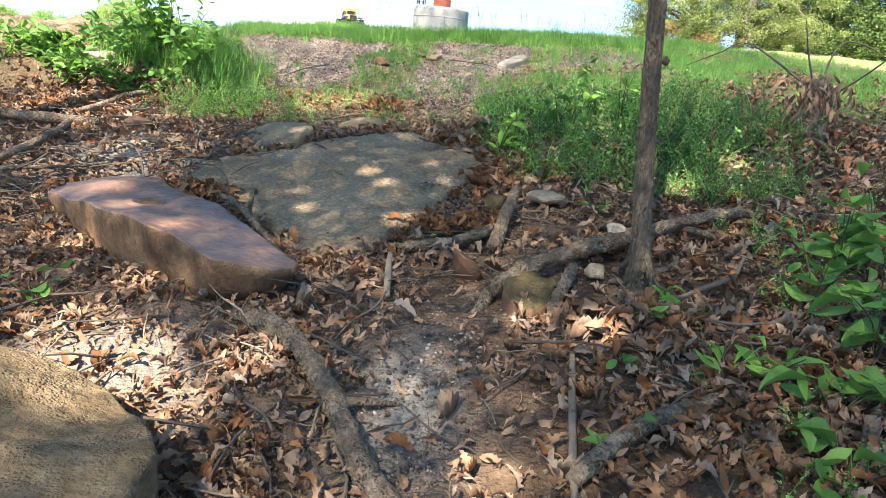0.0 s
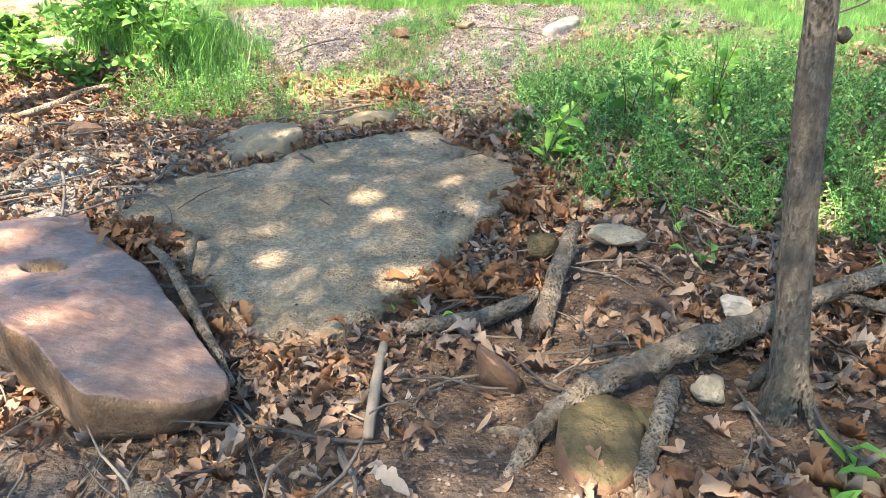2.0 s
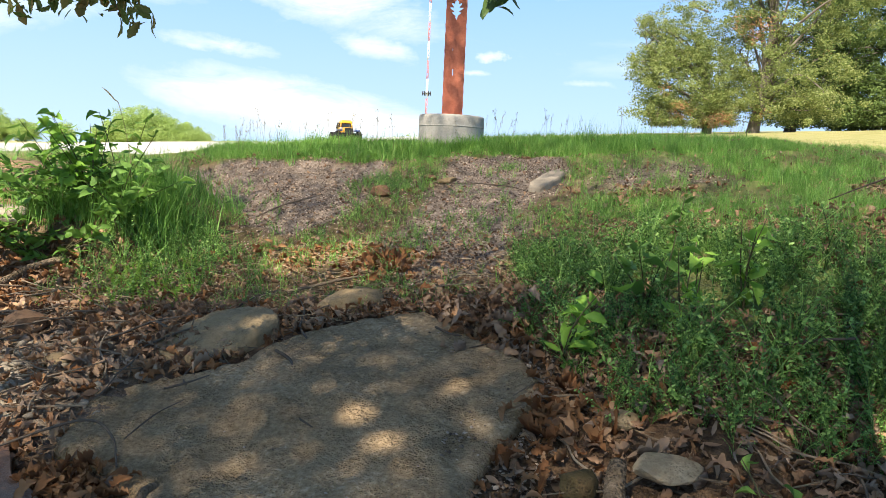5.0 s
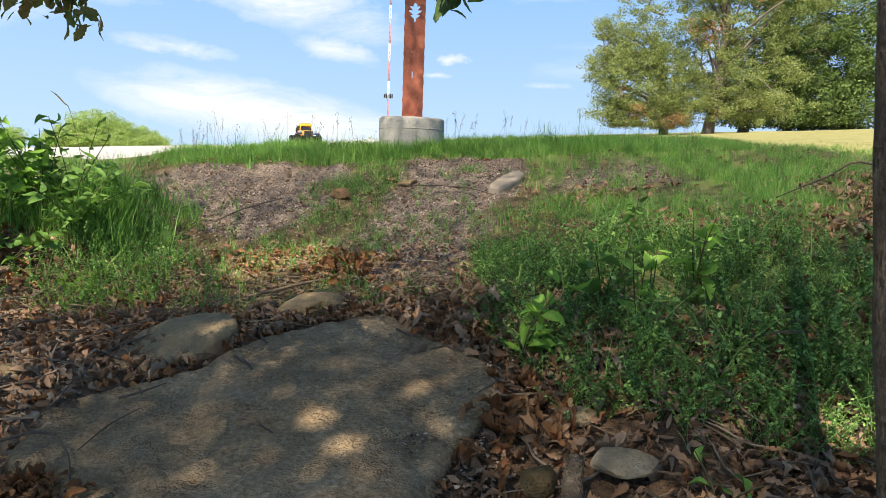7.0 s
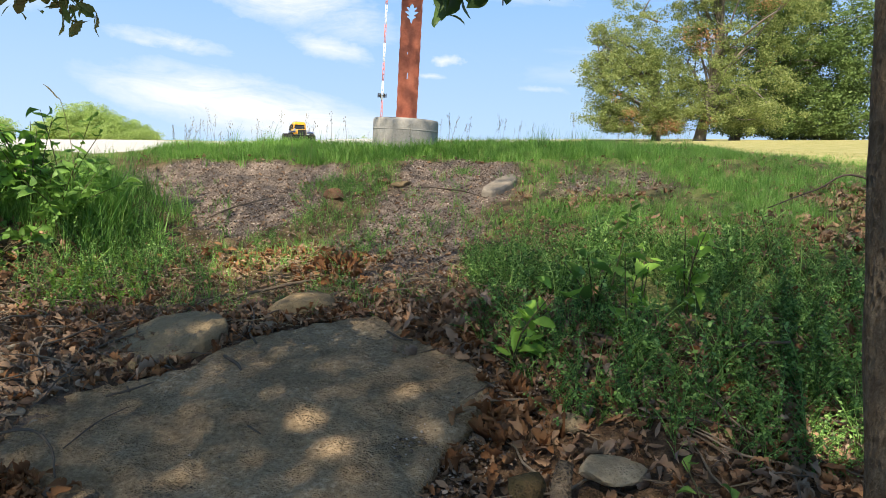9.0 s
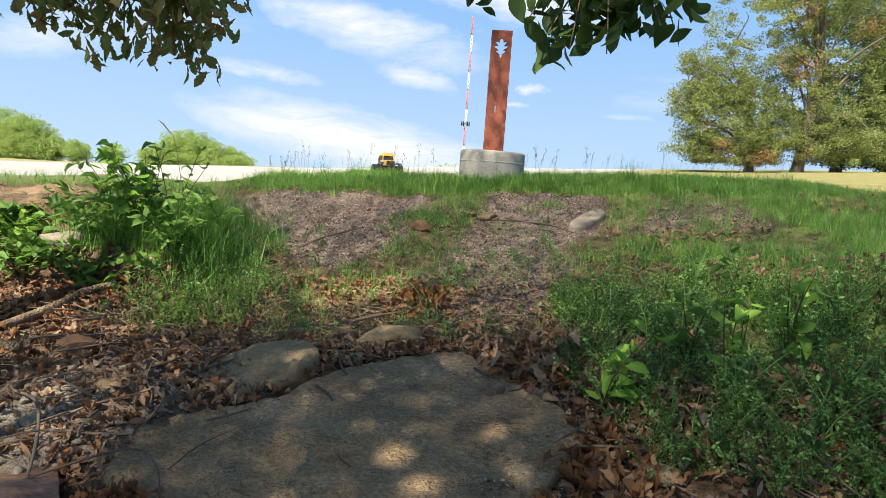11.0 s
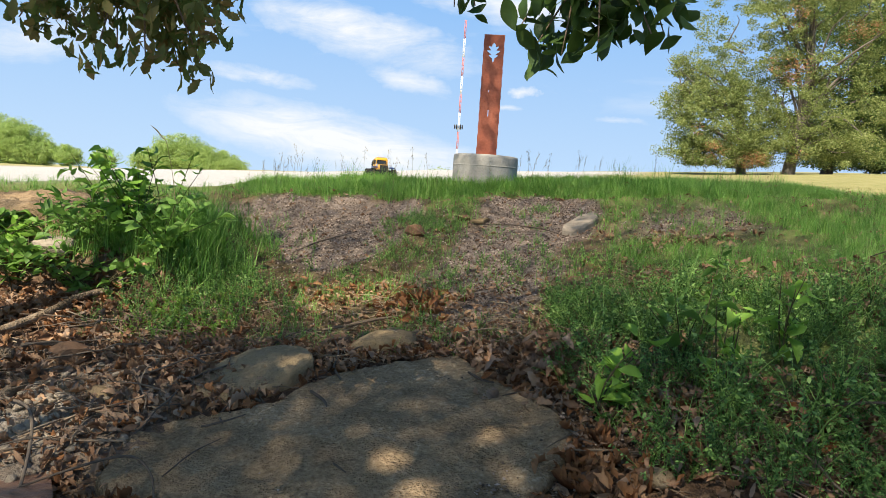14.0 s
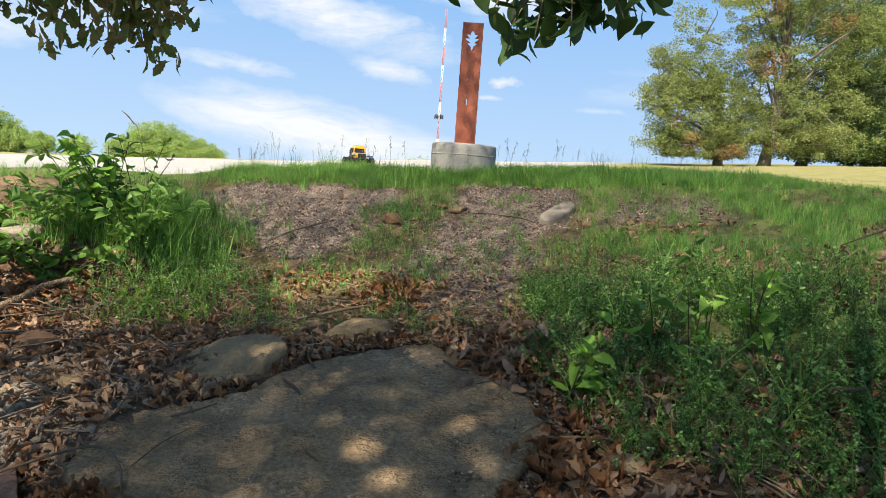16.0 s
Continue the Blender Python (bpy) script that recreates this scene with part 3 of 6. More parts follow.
def sheet(name, xs, ys, height, mat):
    gx, gy = np.meshgrid(xs, ys)
    x, y = gx.ravel(), gy.ravel()
    v = np.stack([x, y, height(x, y)], 1)
    w, h = len(xs), len(ys)
    i = (np.arange(h - 1)[:, None] * w + np.arange(w - 1)[None]).ravel()
    return mesh_of(name, v, np.stack([i, i + 1, i + w + 1, i + w], 1), mat), x, y


def lawn_edge(x):
    """How far the shade of the tree reaches over the lawn; the painted sunlit yellow begins here."""
    return np.interp(x, [-1.4, -.6, .5, 1.6, 1.9, 2.3, 2.8, 3.3, 4.1, 6, 12], [8.2, 8.9, 10, 10.0, 8.8, 8.0, 7.6, 7.3, 6.7, 6.2, 6])


ground_mesh, gx, gy = sheet("ground", spread(-3.2, 3.0, .022, 900), spread(.9, 8.2, .024, 900), lump_z, ground_material())
# tan also yellows the lawn past lawn_edge, standing for sunlight there
for key, share in (("grass", grass_share), ("grit", path_share), ("pale", lambda x, y: np.clip(swell(x, y, -.02, 1.62, .17, .3, 1.2) + swell(x, y, -1.75, 3.6, .38, .42, 1.0) + swell(x, y, -1.0, 1.78, .5, .28, .75), 0, .9)), ("lot", lot_share), ("tan", lambda x, y: np.maximum(ease(50, 58, y), .85 * grass_share(x, y) * ease(-.5, .5, y - lawn_edge(x)) * ease(1, 3, x)))):
    layer = ground_mesh.attributes.new(key, "FLOAT", "POINT")
    layer.data.foreach_set("value", share(gx, gy).astype(np.float32))
ground = tagged(new("ground", ground_mesh), "leaf-strewn earth bank rising to a grassy crest", "ground", kind="structure")


# ---- stones ----
def stone(name, outline, top, foot, mat, label, top_mat=None, **kw):
    v, f = block_stone(outline, top, foot, **kw)
    me = mesh_of(name, v, f, mat)
    if top_mat:
        me.materials.append(top_mat)
        me.polygons.foreach_set("material_index", [int(p.normal.z > .5) for p in me.polygons])
    return tagged(new(name, me), label, "rock")


def lying(lift):
    return lambda x, y: ground_z(x, y) + lift


SLAB_EDGE = [(-1.34, 3.27), (-1.39, 3.44), (-1.35, 3.60), (-1.19, 3.66), (-1.0, 3.72), (-.93, 3.80), (-.82, 4.01), (-.66, 4.15), (-.45, 4.23), (-.27, 4.25), (-.16, 4.12), (-.02, 3.98), (.13, 3.79), (.225, 3.57), (.17, 3.44), (.05, 3.31), (-.02, 3.10), (-.12, 2.92), (-.22, 2.77), (-.38, 2.64), (-.56, 2.64), (-.72, 2.80), (-.90, 2.95), (-1.03, 3.10), (-1.12, 3.16), (-1.26, 3.21)]
stone("rock_slab", SLAB_EDGE, lambda x, y: ground_z(x, y) + .032 + .03 * np.exp(-((x + .4) / .55) ** 2 - ((y - 3.6) / .5) ** 2) - .010 * ease(-.05, .02, -.86 + .35 * (3.75 - y) + .05 * rough_at(x, y, .2, 32) - x) + .009 * np.abs(rough_at(x * .6 + y * .15, y, .13, 33)) + .006 * rough_at(x, y, .05, 34) + .003 * rough_at(x, y, .025, 35), -.12, SLAB, "broad flat grey rock slab sunk in the bank", edge=.04, lumps=.03, seed=3, around=300, rings=110)

RED_EDGE = [(-1.82, 2.86), (-1.84, 3.08), (-1.74, 3.36), (-1.56, 3.38), (-1.36, 3.12), (-1.06, 2.90), (-.80, 2.64), (-.52, 2.36), (-.49, 2.28), (-.60, 2.19), (-.76, 2.14), (-1.03, 2.32), (-1.30, 2.47), (-1.60, 2.67)]
stone("red_boulder", RED_EDGE, lambda x, y: np.interp(x, [-1.8, -1.5, -1.0, -.52], [.47, .52, .51, .42]) + swell(x, y, -1.62, 2.95, .16, .2, .035) - .05 * ease(1.25, .65, np.hypot((x + 1.27) / .065, (y - 2.74) / .045)), -.03, RED_STONE, "long reddish brown sandstone boulder with flat top", edge=.018, lumps=.018, seed=11, inward=.20, around=220, rings=72, top_mat=RED_TOP)
FRONT_EDGE = [(-.49, .98), (-.50, 1.14), (-.57, 1.27), (-.66, 1.36), (-.80, 1.46), (-.97, 1.55), (-1.20, 1.62), (-1.48, 1.56), (-1.60, 1.25), (-1.3, .85), (-.8, .8)]
stone("front_boulder", FRONT_EDGE, lambda x, y: .335 - .04 * np.maximum(0, x + .95 + .3 * (y - 1.2)) + .03 * rough_at(x, y, .3, 45) - .03 * np.abs(rough_at(x, y, .16, 46)), -.05, LICHEN_STONE, "weathered tan boulder half buried in leaves", edge=.012, lumps=.02, seed=17, inward=.0, around=160, rings=40)
stone("flat_stone", [(-1.34, 3.90), (-1.33, 3.99), (-1.24, 4.08), (-1.12, 4.17), (-.99, 4.22), (-.92, 4.19), (-.87, 4.08), (-.93, 3.96), (-1.03, 3.85), (-1.18, 3.81)], lambda x, y: ground_z(x, y) + .02 + .065 * ease(3.82, 4.16, y + .15 * (x + 1.1)), -.05, TAN_STONE, "low tan stone sloping down into rusty leaves", edge=.022, lumps=.03, seed=23)
stone("flat_stone", [(-.78, 4.33), (-.76, 4.42), (-.68, 4.47), (-.56, 4.46), (-.47, 4.40), (-.47, 4.33), (-.58, 4.30), (-.70, 4.30)], lambda x, y: ground_z(x, y) + .03 + .07 * np.sqrt(np.clip(1 - ((x + .62) / .19) ** 2, 0, 1)), -.05, TAN_STONE, "small rounded grey tan stone above the slab", edge=.03, lumps=.02, seed=29)
stone("flat_stone", [(-.96, 4.40), (-.93, 4.47), (-.84, 4.50), (-.78, 4.44), (-.79, 4.35), (-.87, 4.33)], lying(.09), -.05, RUSTY_STONE, "small rusty tan stone above the slab", edge=.03, lumps=.025, seed=31)
stone("mossy_stone", [(.29, 2.20), (.30, 2.29), (.37, 2.35), (.46, 2.34), (.48, 2.26), (.45, 2.15), (.39, 2.09), (.33, 2.11)], lambda x, y: .475 + (y - 2.2) * .12, -.08, RUSTY_STONE, "yellow-green mossy stone tucked under a root", edge=.02, lumps=.045, seed=37, inward=.02, top_mat=YELLOW_STONE)
stone("ledge_rock", [(-4.3, 5.6), (-4.2, 6.0), (-3.4, 6.1), (-2.7, 5.9), (-2.5, 5.6), (-3.0, 5.35), (-3.8, 5.4)], lying(.17), -.08, SLAB, "dark grey rock ledge half hidden by the bush", edge=.06, lumps=.05, seed=41)


def loose_stone(name, x, y, size, mat, label, squash=.6, seed=1, sink=.3, turn=0.0, tip=(0, 0), stretch=1.0):
    v, f = pebble_shape(seed, squash, 3, .5)
    v = v * size * np.array([stretch, 1, 1])
    ob = new(name, mesh_of(name, v, f, mat, False))
    ob.matrix_world = pose(x, y, float(ground_z(x, y)) + size * squash * (.5 - sink), tip[0], tip[1], turn)
    return tagged(ob, label, "stone", "loose stones")


loose_stone("wedge_stone", .14, 2.50, .19, RUSTY_STONE, "rust brown wedge of stone standing in the soil", .42, 33, -.3, 70, (12, 68))
loose_stone("round_stone", .255, 3.10, .13, YELLOW_STONE, "round olive stone lying beside a dead branch", .85, 5, .2)
loose_stone("pale_stone", .505, 3.14, .20, PALE_STONE, "flat pale tan stone lying on leaves", .35, 8, .1, 20)
loose_stone("tan_stone", .43, 3.36, .13, TAN_STONE, "low tan stone beside the weeds", .5, 26, .2, -20)
loose_stone("crystal_stone", .65, 2.40, .10, PALE_STONE, "rough pale grey stone below the root", .7, 12, .0)
loose_stone("slate_stone", .76, 2.64, .11, GREY_STONE, "smooth blue-grey stone lying on the root", .75, 14, -.6)
loose_stone("root_stone", .49, 2.29, .09, YELLOW_STONE, "small ochre stone beside the mossy stone", .8, 15, .0)
stone("slope_stone", [(.27, 6.06), (.30, 6.20), (.44, 6.45), (.55, 6.50), (.58, 6.40), (.44, 6.14), (.35, 6.02)], lying(.04), -.05, GREY_STONE, "pale oblong stone on the gritty slope", edge=.016, lumps=.012, seed=43, around=60, rings=12)
loose_stone("slope_stone", -.72, 5.93, .16, RUSTY_STONE, "rust brown stone set in the gritty slope", .6, 19, .15, -30, stretch=1.3)
loose_stone("bush_stone", -2.72, 4.98, .24, GREY_STONE, "pale grey stone half hidden under the bush", .6, 21, .1)
loose_stone("slope_stone", -.43, 6.42, .11, RUSTY_STONE, "small brown stone in weeds on the slope", .6, 27, .1, 40)
loose_stone("slope_stone", -.30, 6.36, .13, TAN_STONE, "tan stone set in the worn slope", .5, 28, .15, 10, stretch=1.3)
loose_stone("root_stone", .25, 3.36, .12, RUSTY_STONE, "small brown stone among dead leaves", .6, 22, .2)
loose_stone("left_stone", -1.62, 3.78, .15, TAN_STONE, "ochre stone lying among pale rubble", .5, 24, .2)
loose_stone("left_stone", -2.0, 4.1, .17, RUSTY_STONE, "brown stone covered by dead leaves", .7, 25, .2)


# ---- roots, trunk, branches ----
def limb(name, points, radii, mat, label, category, lift=0.0, sides=12, rough=.12, seed=1, steps=8):
    v, f = tube(on_ground(points, lift), radii, sides, rough, seed, steps)
    return tagged(new(name, mesh_of(name, v, f, mat)), label, category)


def rooted(label, body, radii, sides, seed, shoots):
    """A surfacing root: its body and the side roots that leave it."""
    ob = thing("tree_root", (0, 0, 0), label, "root")
    at = on_ground(body, .03)
    ob.matrix_world = pose(*at[len(at) // 2])
    c = np.array(at[len(at) // 2])
    v, f = tube(np.array(at) - c, np.array(radii) * .82, sides, .27, seed, 12)
    part("root_body", mesh_of("root_body", v, f, ROOT), ROOT, ob)
    for k, (points, r) in enumerate(shoots):
        v, f = tube(np.array(on_ground(points, .01)) - c, [r, r * .8, r * .35], 8, .2, seed + 50 + k, 6)
        part("side_root", mesh_of("side_root", v, f, ROOT), ROOT, ob)
    return ob


rooted("thick grey root snaking across the bank from the sapling", [(.18, 2.16, -.05), (.24, 2.26, .01), (.30, 2.32, .04), (.39, 2.38, .06), (.53, 2.44, .07), (.69, 2.51, .075), (.84, 2.60, .07), (1.02, 2.71, .055), (1.28, 2.85, .03), (1.48, 2.95, -.03)], [.024, .028, .033, .037, .039, .039, .036, .033, .028, .018], 18, 2,
       [([(.25, 2.27, .01), (.19, 2.33, .0), (.10, 2.36, -.03)], .016), ([(1.05, 2.73, .05), (1.16, 2.70, .03), (1.30, 2.70, -.02)], .018), ([(.62, 2.48, .06), (.60, 2.58, .03), (.62, 2.70, -.02)], .014)])
rooted("short gnarled root running down beside the mossy stone", [(.56, 2.40, .03), (.52, 2.28, .02), (.47, 2.16, .0), (.46, 2.06, -.01), (.50, 1.96, -.04)], [.024, .028, .027, .024, .014], 14, 4, [])
rooted("thick bark-covered root running downhill through leaves", [(-.66, 2.11, -.03), (-.55, 2.03, .01), (-.44, 1.93, .025), (-.35, 1.82, .03), (-.27, 1.71, .025), (-.20, 1.60, .01), (-.14, 1.48, .01), (-.07, 1.34, .01), (.01, 1.23, .01), (.12, 1.08, .0)], [.024, .040, .042, .040, .039, .04, .038, .04, .037, .034], 22, 6,
       [([(-.46, 1.95, .02), (-.60, 1.92, .01), (-.74, 1.94, -.03)], .022), ([(-.20, 1.60, .02), (-.10, 1.62, .01), (.0, 1.66, -.03)], .018)])
limb("dead_branch", [(-.14, 2.70, .015), (-.02, 2.72, .03), (.08, 2.74, .03), (.18, 2.78, .035), (.25, 2.84, .03)], [.02, .024, .026, .026, .02], ROOT, "weathered dead branch lying across the slab's edge", "branch", .01, 10, .14, 8)
limb("dead_branch", [(.26, 2.70, .01), (.29, 2.82, .04), (.325, 2.94, .07), (.36, 3.06, .10)], [.032, .028, .030, .024], ROOT, "pale broken branch stub with peeling bark", "branch", .01, 12, .18, 10)
limb("dead_branch", [(.44, 1.30, .02), (.58, 1.44, .03), (.74, 1.54, .03), (.90, 1.63, .02)], [.022, .026, .025, .02], ROOT, "grey dead branch lying on leaves", "branch", .02, 10, .14, 12)
limb("dead_branch", [(.50, 1.84, .01), (.475, 1.62, .02), (.455, 1.42, .02), (.44, 1.22, .01)], [.009, .010, .011, .009], TWIG, "thin pale stick lying downhill", "stick", .02, 8, .1, 14)
limb("dead_branch", [(-.18, 2.70, .03), (-.17, 2.55, .04), (-.155, 2.40, .045), (-.14, 2.26, .02)], [.010, .013, .014, .012], TWIG, "short barkless stick half sunk in soil", "stick", .005, 8, .16, 15)
limb("dead_branch", [(-1.04, 2.95, .08), (-.92, 2.83, .11), (-.78, 2.68, .10), (-.64, 2.53, .08), (-.54, 2.42, .05)], [.010, .016, .017, .016, .012], ROOT, "broken branch leaning between boulder and slab", "branch", .02, 10, .16, 16)
limb("dead_branch", [(-.90, 3.06, .05), (-.88, 2.94, .11), (-.86, 2.84, .05)], [.01, .013, .01], ROOT, "short splintered stick by the boulder", "stick", .02, 8, .2, 17)
limb("dead_branch", [(.86, 2.14, .02), (1.0, 2.22, .03), (1.14, 2.32, .03), (1.22, 2.44, .05)], [.007, .009, .009, .006], TWIG, "bent thin twig on the soil below the sapling", "stick", .02, 8, .1, 18)
limb("fallen_log", [(-3.0, 3.85, .06), (-2.75, 3.89, .07), (-2.45, 3.93, .06), (-2.2, 4.01, .04)], [.035, .035, .032, .025], ROOT, "weathered fallen log lying on litter", "log", .02, 12, .14, 19)
limb("fallen_log", [(-2.32, 3.25, .05), (-2.26, 3.45, .05), (-2.28, 3.70, .05), (-2.35, 3.95, .05)], [.02, .025, .025, .02], ROOT, "short crooked dead branch under the log", "branch", .02, 10, .16, 20)
limb("dead_branch", [(-2.5, 4.2, .03), (-2.40, 4.5, .05), (-2.38, 4.72, .05), (-2.28, 4.86, .02)], [.02, .022, .02, .015], ROOT, "pale bent branch lying towards the bush", "branch", .02, 10, .15, 21)
limb("dead_branch", [(-1.62, 3.08, .02), (-1.44, 3.22, .04), (-1.25, 3.30, .06), (-1.14, 3.26, .04), (-1.08, 3.18, .0)], [.003, .004, .0045, .004, .003], DARK_TWIG, "arched dark twig beside the slab", "stick", .03, 8, .1, 22)
limb("dead_branch", [(-1.95, 3.65, .02), (-1.75, 3.52, .05), (-1.62, 3.36, .04), (-1.50, 3.15, .02)], [.005, .006, .006, .005], DARK_TWIG, "thin bent twig lying on rubble", "stick", .03, 8, .1, 23)
limb("dead_branch", [(-.30, 6.22, .02), (-.12, 6.16, .04), (.06, 6.12, .03), (.16, 6.02, .04), (.30, 5.94, .01)], [.002, .004, .0045, .004, .002], DARK_TWIG, "thin dead branch lying across the worn slope", "branch", .02, 8, .12, 27)
limb("dead_branch", [(-1.55, 5.78, .02), (-1.42, 5.9, .05), (-1.30, 6.05, .04), (-1.26, 6.2, .01)], [.004, .006, .006, .003], DARK_TWIG, "thin twig sticking out of the mound", "twig", .01, 8, .12, 28)
limb("tree_root", [(-2.05, 3.95, .0), (-1.98, 3.70, .03), (-1.93, 3.52, .03), (-1.88, 3.35, .0)], [.02, .028, .026, .018], ROOT, "grey root surfacing among pale rubble", "root", .0, 10, .16, 24)
limb("dead_branch", [(-2.5, 3.10, .02), (-2.2, 3.2, .03), (-1.95, 3.26, .03), (-1.78, 3.36, .02)], [.007, .010, .010, .008], ROOT, "grey stick behind the red boulder", "stick", .02, 8, .15, 25)
limb("dead_branch", [(-.96, 4.52, .07), (-.86, 4.62, .05), (-.74, 4.66, .05), (-.62, 4.72, .03)], [.006, .008, .008, .005], TWIG, "pale curved stick behind the stones", "stick", .02, 8, .1, 26)


def twig_shape(seed):
    rng = np.random.RandomState(seed)
    p = [(-.5, 0, 0)]
    for k in range(4):
        p.append((-.5 + .25 * (k + 1), p[-1][1] + rng.normal(0, .05), max(-.01, p[-1][2] + rng.normal(0, .025))))
    main = tube(p, [.010, .012, .010, .008, .004], 5, 0, 1, 2)
    q = p[2]
    side = tube([q, (q[0] + .14, q[1] + .10 * rng.choice([-1, 1]), q[2] + .03)], [.007, .003], 4, 0, 1, 2)
    return joined([main, side])


TWIGS = [twig_shape(s) for s in range(6)]


# the sapling: a slim trunk with knots, one old root flare
sapling = thing("sapling", (.80, 2.36, float(ground_z(.80, 2.36))), "slim grey-barked sapling trunk standing on the bank", "tree")
tv, tf = tube([(0, 0, -.08), (0, 0, .03), (-.003, .0, .12), (-.026, .045, .4), (-.055, .09, .8), (-.076, .12, 1.15), (-.092, .15, 1.6), (-.09, .17, 2.1), (-.11, .18, 2.6)], [.057, .048, .040, .036, .034, .032, .030, .024, .010], 18, .06, 31, 10)
part("trunk", mesh_of("trunk", tv, tf, BARK), BARK, sapling)
for k, (kx, ky, kz, kr) in enumerate(((-.012, .08, .83, .018), (-.067, .07, .66, .013), (.000, .05, .54, .012), (-.085, .11, 1.1, .012))):
    pv, pf = pebble_shape(60 + k, .9, 2)
    part("knot", mesh_of("knot", pv * kr * 2.2 + np.array((kx, ky, kz)), pf, BARK), BARK, sapling)
for k, (fx, fy) in enumerate(((.10, .06), (-.07, .10), (.06, -.09))):
    fv, ff = tube([(fx * .2, fy * .2, .13), (fx * .6, fy * .6, .05), (fx * .9, fy * .9, .0), (fx * 1.2, fy * 1.2, -.05)], [.013, .014, .012, .008], 10, .2, 40 + k, 5)
    part("root_flare", mesh_of("root_flare", fv, ff, BARK), BARK, sapling)

# ---- marker post on its footing ----
POST_X, POST_Y = -.36, 7.75
post_z = float(ground_z(POST_X, POST_Y)) - .01
footing = thing("post_footing", (POST_X, POST_Y, post_z), "round grey cast concrete footing with chipped rim", "footing")
ring = [(.305, -.15), (.305, .20), (.305, .250), (.302, .262), (.294, .270), (.0, .272)]
bm = bmesh.new()
rows = [[bm.verts.new((r * math.cos(2 * math.pi * k / 72) * (1 + .006 * math.sin(7 * k)), r * math.sin(2 * math.pi * k / 72), h + .004 * math.sin(3.1 * k) * (h > .21))) for k in range(72)] for r, h in ring[:-1]]
for a, b in zip(rows, rows[1:]):
    for k in range(72):
        bm.faces.new((a[k], a[(k + 1) % 72], b[(k + 1) % 72], b[k]))
bm.faces.new(rows[-1])
part("drum", bm, CONCRETE, footing, smooth=True)
bm = bmesh.new()
rows = [[bm.verts.new((r * math.cos(2 * math.pi * k / 72), r * math.sin(2 * math.pi * k / 72), h)) for k in range(72)] for r, h in ((.3065, .165), (.309, .168), (.309, .174), (.3065, .177))]
for a, b in zip(rows, rows[1:]):
    for k in range(72):
        bm.faces.new((a[k], a[(k + 1) % 72], b[(k + 1) % 72], b[k]))
part("form_line", bm, CONCRETE, footing)


def plate_with_holes(outer, holes, depth):
    cu = bpy.data.curves.new("plate", "CURVE")
    cu.dimensions, cu.fill_mode, cu.extrude = "2D", "BOTH", depth / 2
    for pts in [outer] + holes:
        sp = cu.splines.new("POLY")
        sp.points.add(len(pts) - 1)
        for q, (a, b) in zip(sp.points, pts):
            q.co = (a, b, 0, 1)
        sp.use_cyclic_u = True
    ob = bpy.data.objects.new("plate", cu)
    scene.collection.objects.link(ob)
    me = bpy.data.meshes.new_from_object(ob.evaluated_get(bpy.context.evaluated_depsgraph_get()))
    bpy.data.objects.remove(ob)
    return me


POST_H, POST_W = 1.13, .192
leaf_half = [(0, 0), (.010, .030), (.008, .038), (.034, .062), (.036, .074), (.018, .078), (.050, .104), (.050, .118), (.022, .118), (.042, .146), (.036, .158), (.016, .150), (.014, .170), (.0, .188)]
leaf_top = POST_H - .07 - .188
leaf_half = [(w * 1.2, h) for w, h in leaf_half]
leaf_hole = [(w, leaf_top + h) for w, h in leaf_half] + [(-w, leaf_top + h) for w, h in leaf_half[-2:0:-1]]
slit = lambda x, y, w, h: [(x - w / 2, y), (x + w / 2, y), (x + w / 2, y + h), (x - w / 2, y + h)]
side_l = [(-POST_W / 2 + .0022 * math.sin(k * 1.9), POST_H * (1 - k / 34)) for k in range(35)]
side_r = [(POST_W / 2 + .0022 * math.sin(k * 1.9 + 1), POST_H * k / 34) for k in range(35)]
plate = plate_with_holes(side_l + side_r, [leaf_hole, slit(-.012, .375, .009, .062), slit(-.02, .60, .006, .022)], .03)
plate.materials.append(RUSTED)
marker = thing("marker_post", (POST_X, POST_Y, post_z + .268), "rusty orange steel marker post with leaf-shaped cutout", "marker post")
pl = part("plate", plate, RUSTED, marker)
pl.matrix_basis = pose(0, 0, 0, 90, 0, 0)
bm = bmesh.new()
box(bm, 0, 0, .006, .25, .10, .016, .003)
part("base_plate", bm, RUSTED, marker)

# ---- toy crawler ----
car_x, car_y = -1.46, 8.2
car = thing("toy_truck", (car_x, car_y, float(ground_z(car_x, car_y)) - .015), "yellow radio-controlled crawler truck with big black tyres", "toy truck", turn=-158)


def lathe(profile, steps=28):
    """A body turned round the x axis from (x, radius) pairs."""
    bm = bmesh.new()
    rows = [[bm.verts.new((x, r * math.cos(2 * math.pi * k / steps), r * math.sin(2 * math.pi * k / steps))) for k in range(steps)] for x, r in profile]
    for a, b in zip(rows, rows[1:]):
        for k in range(steps):
            bm.faces.new((a[k], a[(k + 1) % steps], b[(k + 1) % steps], b[k]))
    bm.faces.new(rows[0])
    bm.faces.new(rows[-1])
    return bm


